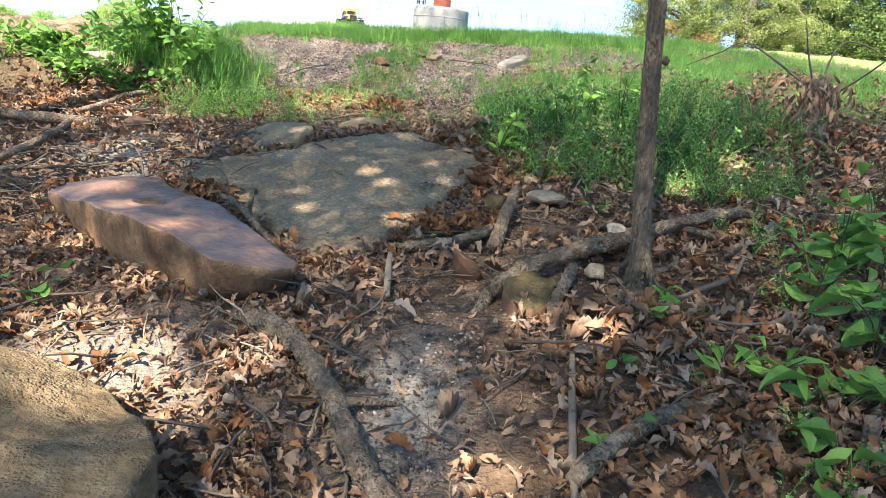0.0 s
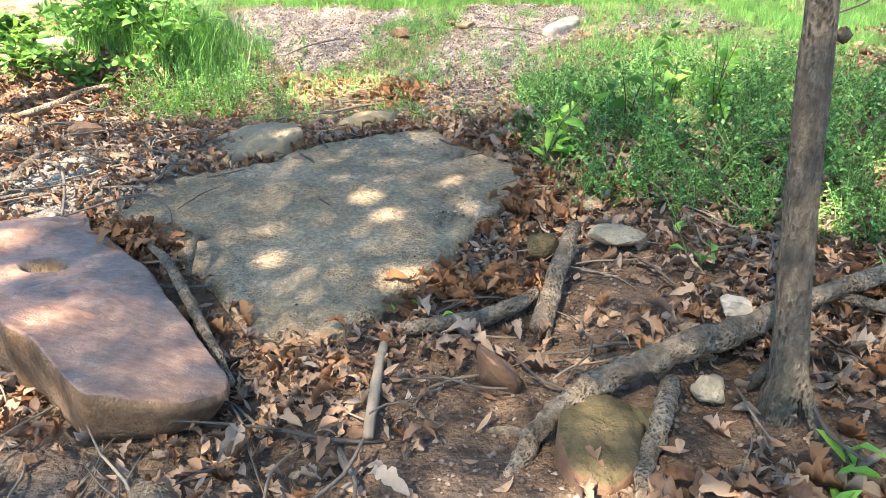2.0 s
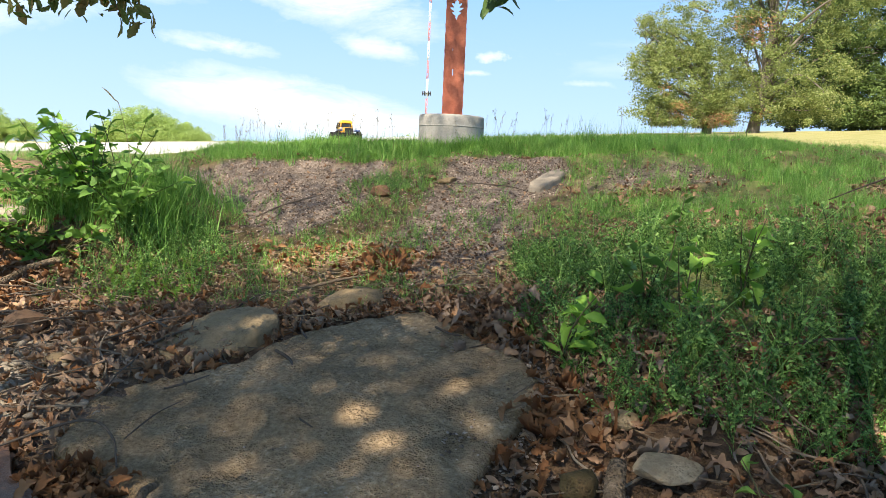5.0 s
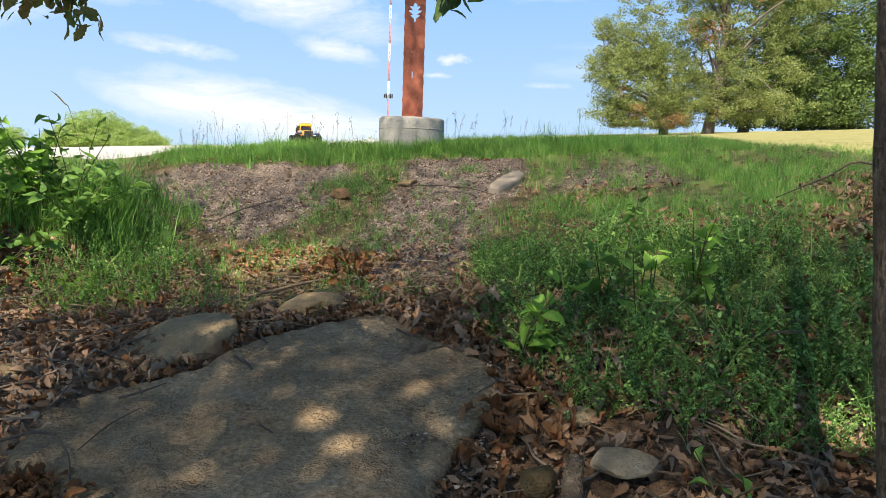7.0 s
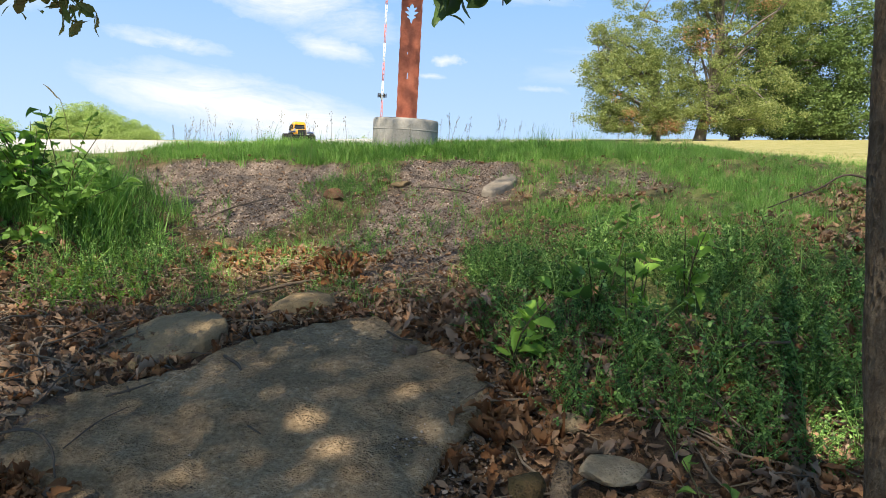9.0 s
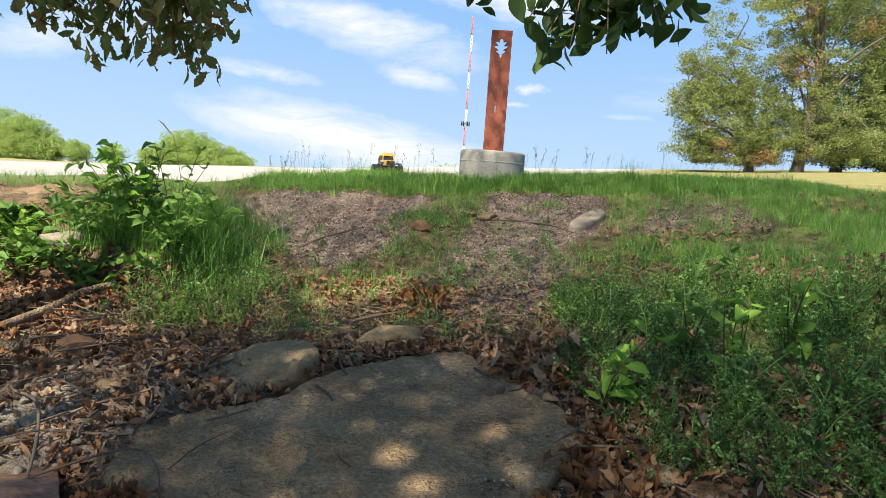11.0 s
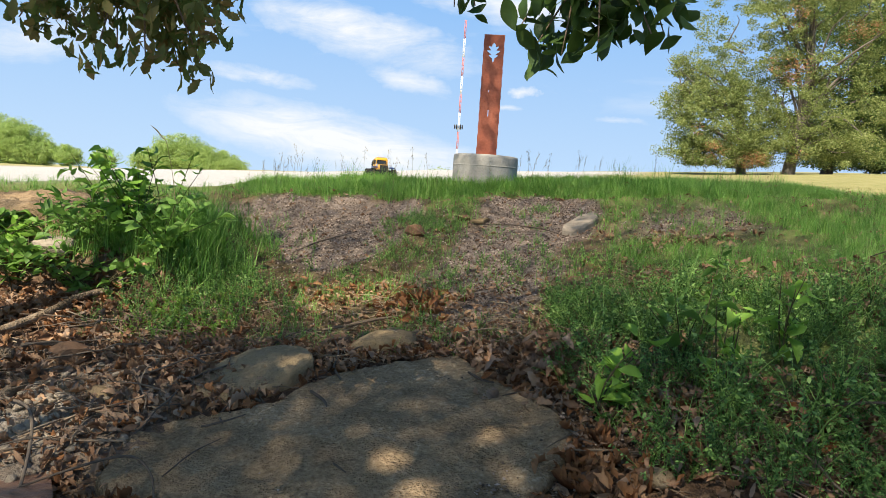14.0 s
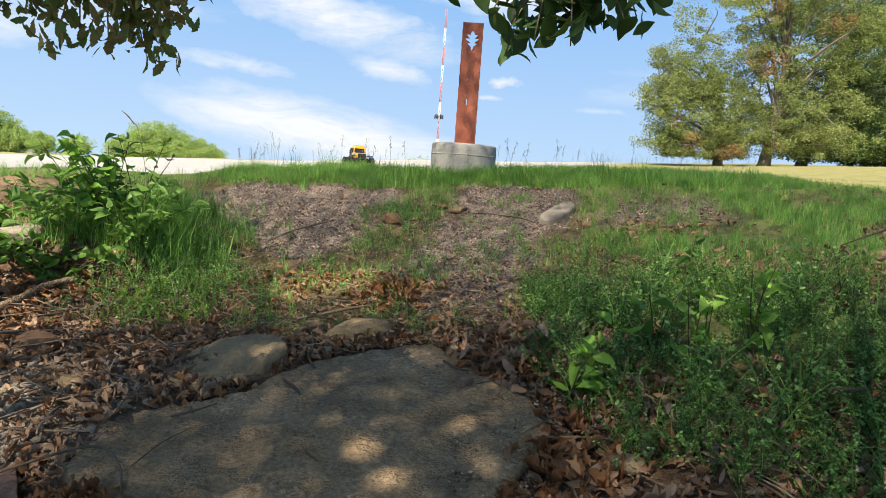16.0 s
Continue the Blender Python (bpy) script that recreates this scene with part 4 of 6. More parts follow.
def tyre_mesh():
    bm = lathe([(-.024, .030), (-.027, .045), (-.026, .056), (-.018, .060), (.018, .060), (.026, .056), (.027, .045), (.024, .030)], 36)
    for k in range(18):
        a = 2 * math.pi * k / 18
        for s in (-1, 1):
            r = bmesh.ops.create_cube(bm, size=1.0)
            bmesh.ops.transform(bm, matrix=Matrix.Rotation(a + s * .09, 4, "X") @ Matrix.Translation((s * .012, 0, .0615)) @ Matrix.Diagonal((.018, .011, .006, 1)), verts=r["verts"])
    return bm


def wheel(x, y, z, name="wheel", turn=0.0):
    t = part(name, tyre_mesh(), RUBBER, car, smooth=False)
    t.matrix_basis = pose(x, y, z, 0, 0, turn)
    part("rim", lathe([(-.020, .029), (-.022, .024), (-.012, .020), (-.010, .006), (-.016, .005), (.016, .005), (.010, .006), (.012, .020), (.022, .024), (.020, .029)], 20), BLACK, t, "black wheel rim")


for wx in (-.105, .105):
    for wy in (-.155, .155):
        wheel(wx, wy, .060)
wheel(0, -.175, .175, "spare_tyre", 90)
bm = bmesh.new()
box(bm, 0, 0, .085, .07, .36, .03, .005)
part("chassis", bm, BLACK, car)
for wy in (-.155, .155):
    v, f = tube([(-.09, wy, .06), (0, wy, .058), (.09, wy, .06)], [.009, .014, .009], 8, 0, 1, 3)
    part("axle", mesh_of("axle", v, f, BLACK), BLACK, car)
bm = bmesh.new()
box(bm, 0, .10, .135, .105, .17, .06, .012, .86)
part("hood", bm, YELLOW_PAINT, car)
bm = bmesh.new()
box(bm, 0, -.01, .225, .125, .13, .028, .010, .86)
part("roof", bm, YELLOW_PAINT, car)
bm = bmesh.new()
box(bm, 0, -.01, .188, .112, .118, .05, .008, .93)
part("window_band", bm, WINDOW, car, "smoked window band under the roof")
bm = bmesh.new()
box(bm, 0, -.01, .150, .118, .128, .034, .006)
part("cab", bm, YELLOW_PAINT, car)
for sx in (-1, 1):
    for sy in (-.072, .052):
        v, f = tube([(sx * .058, sy, .165), (sx * .054, sy * .92, .214)], [.006, .006], 6, 0, 1, 2)
        part("cab_pillar", mesh_of("cab_pillar", v, f, YELLOW_PAINT), YELLOW_PAINT, car)
bm = bmesh.new()
box(bm, 0, -.01, .2415, .095, .10, .006, .002)
part("roof_panel", bm, SILVER, car, "pale roof panel")
bm = bmesh.new()
box(bm, 0, .184, .135, .085, .012, .05, .004)
part("grille", bm, BLACK, car)
for sx in (-1, 1):
    bm = bmesh.new()
    box(bm, sx * .062, -.01, .135, .008, .14, .065, .003)
    part("door", bm, YELLOW_PAINT, car)
    bm = bmesh.new()
    box(bm, sx * .088, .14, .135, .05, .12, .014, .005)
    part("fender", bm, BLUE_PAINT, car)
    bm = bmesh.new()
    box(bm, sx * .055, -.13, .125, .01, .11, .05, .003)
    part("side_panel", bm, SILVER, car, "silver side panel")
    part("headlight", lathe([(-.010, .004), (-.008, .011), (.008, .012), (.011, .009)], 16), SILVER, car, "silver headlight").matrix_basis = pose(sx * .072, .175, .155, 0, 0, 90)
    for y0, z0, y1, z1 in ((.05, .16, .035, .215), (-.07, .16, -.06, .215), (-.06, .215, -.17, .15)):
        v, f = tube([(sx * .06, y0, z0), (sx * .056, y1, z1)], [.0035, .0035], 6, 0, 1, 2)
        part("cage_bar", mesh_of("cage_bar", v, f, BLACK), BLACK, car)
bm = bmesh.new()
box(bm, 0, -.12, .115, .10, .12, .03, .004)
part("bed", bm, RED_PAINT, car, "red truck bed")
v, f = tube([(-.08, .215, .10), (-.06, .225, .105), (.06, .225, .105), (.08, .215, .10)], [.006, .007, .007, .006], 8, 0, 1, 3)
part("bumper", mesh_of("bumper", v, f, BLACK), BLACK, car)

# ---- far mast ----
mast = thing("radio_mast", (-26.6, 300, 4.0), "tall red and white banded radio mast far away", "mast")
for k in range(9):
    z0, z1 = 8.0 * k, 8.0 * (k + 1)
    v, f = joined([tube([(.45 * math.cos(a), .45 * math.sin(a), z0), (.45 * math.cos(a) * .98, .45 * math.sin(a) * .98, z1)], [.10, .10], 6, 0, 1, 1) for a in (0, 2.09, 4.19)] +
                  [tube([(.45 * math.cos(a), .45 * math.sin(a), z0 + j * 2), (.45 * math.cos(a + 2.09), .45 * math.sin(a + 2.09), z0 + j * 2 + 2)], [.07, .07], 4, 0, 1, 1) for a in (0, 2.09, 4.19) for j in range(4)])
    part("mast_section", mesh_of("mast_section", v, f, MAST_RED if k % 2 == 0 else MAST_WHITE), MAST_RED, mast)
for h in (25.8,):
    v, f = joined([tube([(1.7 * math.cos(a), 1.7 * math.sin(a), h - .9), (1.7 * math.cos(a), 1.7 * math.sin(a), h + .9)], [.28, .28], 6, 0, 1, 1) for a in np.arange(6) * 1.047] + [tube([(-1.8, 0, h), (1.8, 0, h)], [.12, .12], 5, 0, 1, 1), tube([(0, -1.8, h), (0, 1.8, h)], [.12, .12], 5, 0, 1, 1)])
    part("antenna_ring", mesh_of("antenna_ring", v, f, BLACK), BLACK, mast)


# ---- trees ----
def crowned_tree(name, at, trunk_r, lobes, mat, label, seed, leaf, clumps, per, group, burnt=(), gap=-.25, limbs=4, bare=0):
    """A tree whose crown is made of lobes (centre and half widths): leafy clumps with gaps, on limbs that fork from a tapered trunk."""
    rng = np.random.RandomState(seed)
    base = np.array(at)
    ob = thing(name, at, label, "tree", group)
    tall = max(l[2] + .4 * l[5] for l in lobes) - base[2]
    mx = np.mean([l[0] for l in lobes]) - base[0]
    my = np.mean([l[1] for l in lobes]) - base[1]
    spine = lambda h: np.array((mx * .7 * (h / tall) ** 1.5 + .04 * tall * math.sin(4 * h / tall), my * .6 * h / tall, h))
    v, f = tube([(0, 0, -.4), (0, 0, .15)] + [tuple(spine(tall * k)) for k in (.2, .4, .6, .8, 1.0)], [trunk_r * 1.5, trunk_r, trunk_r * .86, trunk_r * .7, trunk_r * .5, trunk_r * .3, trunk_r * .08], 12, .1, seed, 6)
    part("trunk", mesh_of("trunk", v, f, OAK_BARK), OAK_BARK, ob)
    spots = []
    for cx, cy, cz, rx, ry, rz in lobes:
        n = int(clumps * (rx * rz + ry * rz + rx * ry))
        g = rng.normal(0, 1, (n, 3))
        g /= np.linalg.norm(g, axis=1)[:, None]
        c = np.array((cx, cy, cz)) + g * (rng.uniform(.12, 1, n) ** .45)[:, None] * np.array((rx, ry, rz)) * rng.uniform(.84, 1.14, (n, 1))
        c = c[[noise.noise(Vector(q / (.28 * (rx + rz)))) > gap for q in c]]
        spots.append(c[c[:, 2] > base[2] + .25])
        for q in spots[-1][rng.choice(len(spots[-1]), min(limbs, len(spots[-1])), replace=False)]:
            e = q - base
            s = spine(min(tall * .85, max(tall * .12, e[2] * rng.uniform(.35, .75))))
            m = (s + e) / 2 + np.array((0, 0, .06 * tall)) + rng.normal(0, .04 * tall, 3)
            r0 = trunk_r * rng.uniform(.22, .36)
            v, f = tube([s, s * .7 + m * .3, m, m * .4 + e * .6 + rng.normal(0, .02 * tall, 3), e], [r0, r0 * .8, r0 * .55, r0 * .35, r0 * .1], 6, .08, seed, 4)
            part("limb", mesh_of("limb", v, f, OAK_BARK), OAK_BARK, ob)
    spots = np.concatenate(spots)
    for q in spots[rng.choice(len(spots), bare)] if bare else ():
        s = q - base
        e = s + rng.normal(0, .4, 3) + np.array((0, -.3, .35))
        v, f = tube([s * .8 + spine(s[2] * .7) * .2, s, (s + e) / 2 + rng.normal(0, .15, 3), e], [.05, .035, .02, .008], 5, .1, 1, 4)
        part("bare_limb", mesh_of("bare_limb", v, f, OAK_BARK), OAK_BARK, ob)
    pick = rng.randint(0, len(spots), len(spots) * per)
    g = rng.normal(0, 1, (len(pick), 3))
    g *= (rng.uniform(.1, 1, len(pick)) ** .5 / np.linalg.norm(g, axis=1))[:, None]
    size = leaf * rng.uniform(2.5, 6.5, len(spots))
    p = spots[pick] + g * size[pick][:, None] * np.array((1, 1, .62))
    p[:, 2] = np.maximum(p[:, 2], base[2] + .1 + rng.uniform(0, .3, len(p)))
    sick = np.zeros(len(p), bool)
    for bx, by, bz, r in burnt:
        sick |= (np.linalg.norm((p - np.array((bx, by, bz))) * np.array((1, .45, 1)), axis=1) < r * (1 + .3 * rng.normal(0, 1, len(p)))) & (rng.rand(len(p)) < .8)
    p = p - base
    part("crown", scatter("crown", PLAIN_LEAVES, p[~sick], turns((~sick).sum(), rng, 1.0), leaf * rng.uniform(.6, 1.4, (~sick).sum()), mat, rng), mat, ob)
    if sick.sum() > 3:
        part("withered_leaves", scatter("withered_leaves", PLAIN_LEAVES, p[sick], turns(sick.sum(), rng, 1.0), leaf * rng.uniform(.6, 1.3, sick.sum()), BROWN_FOLIAGE, rng), BROWN_FOLIAGE, ob, "withered brown foliage")
    return ob


def stand(x, y, dz=0.0):
    return (x, y, float(ground_z(x, y)) + dz)


OAKS, FAR = "oaks on the lawn", "trees beyond the lot"
crowned_tree("oak_tree", stand(10.9, 30), .25, [(9.3, 30, 8.4, 2.5, 2.4, 1.9), (12.2, 29.4, 5.3, 2.2, 2.0, 1.5), (12.7, 30, 8.8, 3.0, 2.5, 2.5), (10.5, 30, 11.2, 3.2, 2.6, 1.7), (10.4, 30.5, 6.4, 2.2, 2.0, 1.5), (12.3, 29.6, 4.2, 2.4, 2.0, .8)], OAK_LEAF, "large spreading oak with thinning, partly withered crown", 5, .074, 18, 110, OAKS, [(10.3, 28.5, 7.0, .5), (9.4, 28.5, 7.2, .35), (10.1, 28.6, 9.0, .4), (10.5, 28.5, 3.6, .4), (12.4, 28.4, 8.4, .5)], -.12, 7, 12)
crowned_tree("oak_tree", stand(9.2, 30.5), .20, [(8.1, 30, 4.9, 2.55, 2.2, 2.0), (6.6, 30, 7.2, .9, .8, .55), (6.4, 30, 5.6, .9, .9, 1.0), (7.6, 30, 6.5, 1.6, 1.4, 1.0), (9.6, 29.8, 4.3, 1.4, 1.3, 1.1), (7.0, 30, 3.8, .9, 1.0, .75), (8.3, 30, 3.7, 1.9, 1.8, .8)], OAK_LEAF, "low forked oak with drooping branches", 7, .072, 25, 110, OAKS, [(9.1, 28.6, 3.3, .5), (7.6, 28.3, 3.8, .4), (6.9, 28.5, 4.6, .25)], -.22, 6, 10)
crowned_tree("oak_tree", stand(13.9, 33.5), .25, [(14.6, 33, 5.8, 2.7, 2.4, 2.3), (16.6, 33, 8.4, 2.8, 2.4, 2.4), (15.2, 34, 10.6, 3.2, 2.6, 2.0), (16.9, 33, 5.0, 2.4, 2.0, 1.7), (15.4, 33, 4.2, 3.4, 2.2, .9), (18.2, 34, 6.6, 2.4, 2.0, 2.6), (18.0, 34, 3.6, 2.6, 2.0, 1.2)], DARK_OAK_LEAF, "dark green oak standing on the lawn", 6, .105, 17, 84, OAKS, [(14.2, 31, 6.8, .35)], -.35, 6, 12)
crowned_tree("oak_tree", stand(19.6, 31), .36, [(19.4, 31, 5.2, 2.8, 2.4, 2.6), (20.6, 31, 8.8, 3.2, 2.6, 2.8)], DARK_OAK_LEAF, "oak at the lawn's edge with shade painted into its leaves", 8, .13, 13, 56, OAKS, (), -.25, 5)
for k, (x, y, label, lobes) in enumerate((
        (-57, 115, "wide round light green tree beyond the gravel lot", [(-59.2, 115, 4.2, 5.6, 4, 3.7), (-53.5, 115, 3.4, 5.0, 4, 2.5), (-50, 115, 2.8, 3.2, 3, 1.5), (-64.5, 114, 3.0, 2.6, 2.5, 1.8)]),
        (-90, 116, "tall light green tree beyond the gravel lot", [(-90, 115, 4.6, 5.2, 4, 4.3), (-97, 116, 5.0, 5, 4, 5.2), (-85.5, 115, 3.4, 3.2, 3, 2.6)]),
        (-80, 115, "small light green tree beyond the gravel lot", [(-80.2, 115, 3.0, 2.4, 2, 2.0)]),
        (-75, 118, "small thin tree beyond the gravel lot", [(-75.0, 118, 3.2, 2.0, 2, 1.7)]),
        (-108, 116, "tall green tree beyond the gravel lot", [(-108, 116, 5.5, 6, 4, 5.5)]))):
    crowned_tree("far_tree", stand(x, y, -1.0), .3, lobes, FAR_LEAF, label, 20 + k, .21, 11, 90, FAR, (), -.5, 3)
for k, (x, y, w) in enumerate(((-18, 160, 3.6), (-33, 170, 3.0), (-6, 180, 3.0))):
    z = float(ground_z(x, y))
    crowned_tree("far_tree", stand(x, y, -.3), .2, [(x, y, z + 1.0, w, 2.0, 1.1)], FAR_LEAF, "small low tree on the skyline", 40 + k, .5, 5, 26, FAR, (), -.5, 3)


# ---- the tree overhead ----
SUN = np.array(sun_to)
# where sun comes through gaps in the leaves: x, y, radius on the ground
GAPS = [(-2.45, 4.45, 0.2), (-2.8, 4.4, 0.2), (-1.27, 2.78, 0.05), (-1.48, 2.98, 0.06), (-.95, 2.58, 0.035), (-1.12, 2.35, 0.06), (-1.5, 2.62, 0.05), (-.86, 1.20, 0.10), (-.66, 1.02, 0.07), (-1.08, 1.42, 0.09), (-3.4, 5.9, 0.25), (-3.3, 5.2, 0.18), (-2.3, 4.0, 0.07), (-1.9, 4.35, 0.06), (-0.64, 3.03, 0.026), (-0.285, 3.295, 0.034), (-0.17, 2.94, 0.032), (-0.08, 3.61, 0.022), (-0.385, 3.445, 0.018), (-0.93, 4.10, 0.020), (-0.82, 5.08, 0.18), (-1.04, 5.02, 0.19), (-3.06, 5.11, 0.28), (-2.64, 4.82, 0.2), (-2.21, 4.34, 0.096), (0.25, 1.35, 0.074), (0.38, 2.1, 0.061), (0.61, 2.0, 0.068), (1.16, 3.21, 0.061), (1.49, 3.42, 0.068), (-2.9, 6.6, 0.255), (-1.0, 1.8, 0.25), (-0.72, 1.6, 0.16), (-1.35, 1.62, 0.15), (-0.52, 1.84, 0.1), (-1.2, 2.02, 0.16), (-0.78, 5.16, 0.06), (-2.75, 4.45, 0.16), (-2.45, 4.2, 0.12), (-1.95, 5.38, 0.16), (-2.3, 5.2, 0.12), (0.40, 3.93, 0.05), (0.86, 4.06, 0.045), (1.12, 4.2, 0.04)]
# trunk and crown stand out of view, added to shade the bank
shade_tree = thing("shade_tree", (-6.2, -3.0, float(ground_z(-6.2, -3.0))), "tall leafy tree whose boughs hang over the bank", "tree")
base = np.array((-6.2, -3.0, float(ground_z(-6.2, -3.0))))
v, f = tube([(0, 0, -.3), (0, 0, .2), (.1, .1, 2.5), (.3, .3, 6.0), (.5, .9, 11.5)], [.34, .27, .22, .18, .06], 14, .1, 51, 6)
part("trunk", mesh_of("trunk", v, f, BARK), BARK, shade_tree)
for k, (ex, ey, ez) in enumerate(((5.5, 1.5, 9.8), (4.5, 3.2, 9.6), (2.4, 3.4, 9.8), (.5, -3.0, 9.6), (5.0, -3.5, 9.6), (2.5, -4.5, 9.4))):
    s = np.array((.3, .3, 5.2 + .45 * k))
    e = np.array((ex, ey, ez))
    v, f = tube([s, s * .6 + e * .4 + (0, 0, .7), e], [.03, .012, .006], 8, .1, 52 + k, 6)
    part("bough", mesh_of("bough", v, f, BARK), BARK, shade_tree)
for k, (mx, my, mz, ex, ey, ez) in enumerate(((2.6, 3.2, 6.2, 5.06, 5.98, 3.40), (3.6, 3.4, 6.4, 6.5, 6.0, 5.0))):
    v, f = tube([(.15, .15, 4.2 + .5 * k), (mx, my, mz), (ex, ey, ez)], [.06, .03, .012], 8, .1, 62 + k, 8)
    part("bough", mesh_of("bough", v, f, BARK), BARK, shade_tree)
rng = np.random.RandomState(90)
tx, ty = [], []
for layer in range(4):
    cell = .043
    u, w = np.meshgrid(np.arange(-5.0, 4.8, cell), np.arange(-1.6, 9.9, cell))
    tx.append((u + rng.uniform(-.5, .5, u.shape) * cell + .014 * layer).ravel())
    ty.append((w + rng.uniform(-.5, .5, u.shape) * cell + .026 * layer).ravel())
tx, ty = np.concatenate(tx), np.concatenate(ty)
n = len(tx)
tall = rng.uniform(8.5, 11.0, n)
edge = np.minimum(9.8, lawn_edge(tx)) + .3 * rough_at(tx, ty * 0, 1.3, 8) - .6 * ease(-.9, -1.5, tx) - .8 * ease(-2.2, -4.5, tx)
thin = np.maximum(ease(4.2, 5.4, ty), np.maximum(ease(.3, .8, tx) * ease(3.8, 4.8, ty), ease(-1.4, -1.8, tx) * ease(4.1, 5.0, ty)))
thin = thin * (1 - .7 * ease(-.6, -.3, tx) * ease(.9, .5, tx) * ease(7.9, 8.2, ty))
right = np.maximum(ease(.35, .6, tx) * ease(4.2, 3.7, ty), 1.6 * ease(.3, .7, tx) * ease(2.5, 2.1, ty))
right = np.maximum(right, (1 - swell(tx, ty, -.65, 4.05, .45, .3, .8)) * ease(-1.45, -1.3, tx) * ease(.3, .2, tx) * ease(2.6, 2.8, ty) * ease(4.5, 4.3, ty))
over_slab = ease(-1.45, -1.3, tx) * ease(.3, .2, tx) * ease(2.6, 2.8, ty) * ease(4.2, 4.0, ty)
wild = .6 * rough_at(tx, ty, 1.6, 17) + .35 * rough_at(tx, ty, .6, 18)
keep = (ty < edge) & (((tx - wild) / 4.6) ** 4 + (np.minimum(ty - 3.4 - wild, 0) / 4.6) ** 4 < 1) & (rng.rand(n) < .84 - .15 * ease(-1.2, -1.5, tx) + .07 * right - .25 * swell(tx, ty, -.6, 4.5, .45, .35, 1.0) - .12 * swell(tx, ty, -2.4, 5.2, .6, .5, 1.0) - .36 * swell(tx, ty, -1.85, 3.6, .4, .45, 1.0) - .26 * swell(tx, ty, 1.75, 2.75, .5, .5, 1.0) - .42 * thin * (1 - np.minimum(right, 1)) * (1 - swell(tx, ty, -1.5, 6.3, .7, .5, .35)))
size = rng.uniform(.048, .078, n) * (1 + .13 * np.minimum(right, 1) + (.15 + .05 * ease(3.7, 3.3, ty)) * over_slab)
for x0, y0, r0 in GAPS:
    few = .12 * (2.6 < y0 < 4.3 and -1.1 < x0 < .3)  # a few leaves left in the gaps over the slab
    keep &= (np.hypot(tx - x0, (ty - y0) * 1.1) > r0 + size * .33) | (rng.rand(n) < few)
tx, ty, tall, size = tx[keep], ty[keep], tall[keep], size[keep]
gz = ground_z(tx, ty)
p = np.stack([tx, ty, gz], 1) + SUN[None] * (tall / SUN[2])[:, None]
# the upper boughs, whose thin shade reaches over the crest to the lawn
u, w = np.meshgrid(np.arange(-1.6, 4, .105), np.arange(8.4, 11.4, .105))
ux, uy = (u + rng.uniform(-.05, .05, u.shape)).ravel(), (w + rng.uniform(-.05, .05, u.shape)).ravel()
k = (uy < lawn_edge(ux) + .5 * rough_at(ux, uy, 1.1, 13)) & (uy > 8.9) & (rng.rand(len(ux)) < np.where((ux < 1) & (uy < 11), 1, .8))
ux, uy = ux[k], uy[k]
high = np.stack([ux, uy, ground_z(ux, uy)], 1) + SUN[None] * (rng.uniform(8.5, 11, len(ux)) / SUN[2])[:, None]
p, size = np.concatenate([p, high]), np.concatenate([size, rng.uniform(.13, .19, len(ux))])
# leaf tone and thickness here set how much light reaches the ground
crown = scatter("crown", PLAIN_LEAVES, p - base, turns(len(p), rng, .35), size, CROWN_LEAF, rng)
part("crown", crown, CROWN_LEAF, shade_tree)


BOUGH_EDGE = [(0, .01), (.08, .07), (.2, .16), (.35, .23), (.5, .25), (.65, .22), (.8, .14), (.92, .06), (1, .004)]
OAK_SPRAY_EDGE = [(0, .01), (.12, .07), (.25, .12), (.35, .17), (.42, .14), (.55, .21), (.62, .17), (.75, .20), (.84, .13), (.93, .08), (1, .004)]
OAK_SPRAY_LEAVES = [leaf_shape(OAK_SPRAY_EDGE, c, b, t, .012) for c, b, t in ((.3, .3, .2), (.4, -.3, -.2), (-.25, .4, .3))]
BOUGH_LEAVES = [leaf_shape(BOUGH_EDGE, c, b, t, .012) for c, b, t in ((.25, .25, .2), (.4, -.3, -.2), (-.2, .35, .3), (.1, -.5, 0))]


def spray(name, start, ends, count, mat, seed, leaf, parent, droop=.018, wide=1.0, shapes=BOUGH_LEAVES):
    """A hanging bough: twigs from start to ends, with leaves hanging along them."""
    rng = np.random.RandomState(seed)
    pieces, at, heading = [], [], []
    start = np.array(start, float)
    for e in ends:
        e = np.array(e, float)
        m = (start + e) / 2 + wide * (rng.normal(0, .02, 3) + (0, 0, .03))
        pieces.append(tube([start, m, e], [.006, .004, .0015], 5, 0, 1, 5))
        for _ in range(count // len(ends)):
            t = rng.uniform(.45, 1.03)
            b = (1 - t) ** 2 * start + 2 * t * (1 - t) * m + t * t * e
            at.append(b + wide * np.clip(rng.normal(0, .024, 3), -.03, .03) + (0, 0, -droop * rng.uniform(0, 1)))
    at = np.array(at)
    bough = part(name, mesh_of(name, *joined(pieces), TWIG), TWIG, parent)
    r = turns(len(at), rng, .5)
    tip = np.array([[0, 0, 1], [0, 1, 0], [-1, 0, 0]], float)  # leaves hang with the tip down
    mixin = rng.rand(len(at)) < .72
    r[mixin] = r[mixin] @ tip
    part("leaves", scatter("leaves", shapes, at, r, leaf * rng.uniform(.6, 1.3, len(at)), mat, rng), mat, bough)
    bough.matrix_basis = Matrix.Translation(-Vector(base))
    return bough


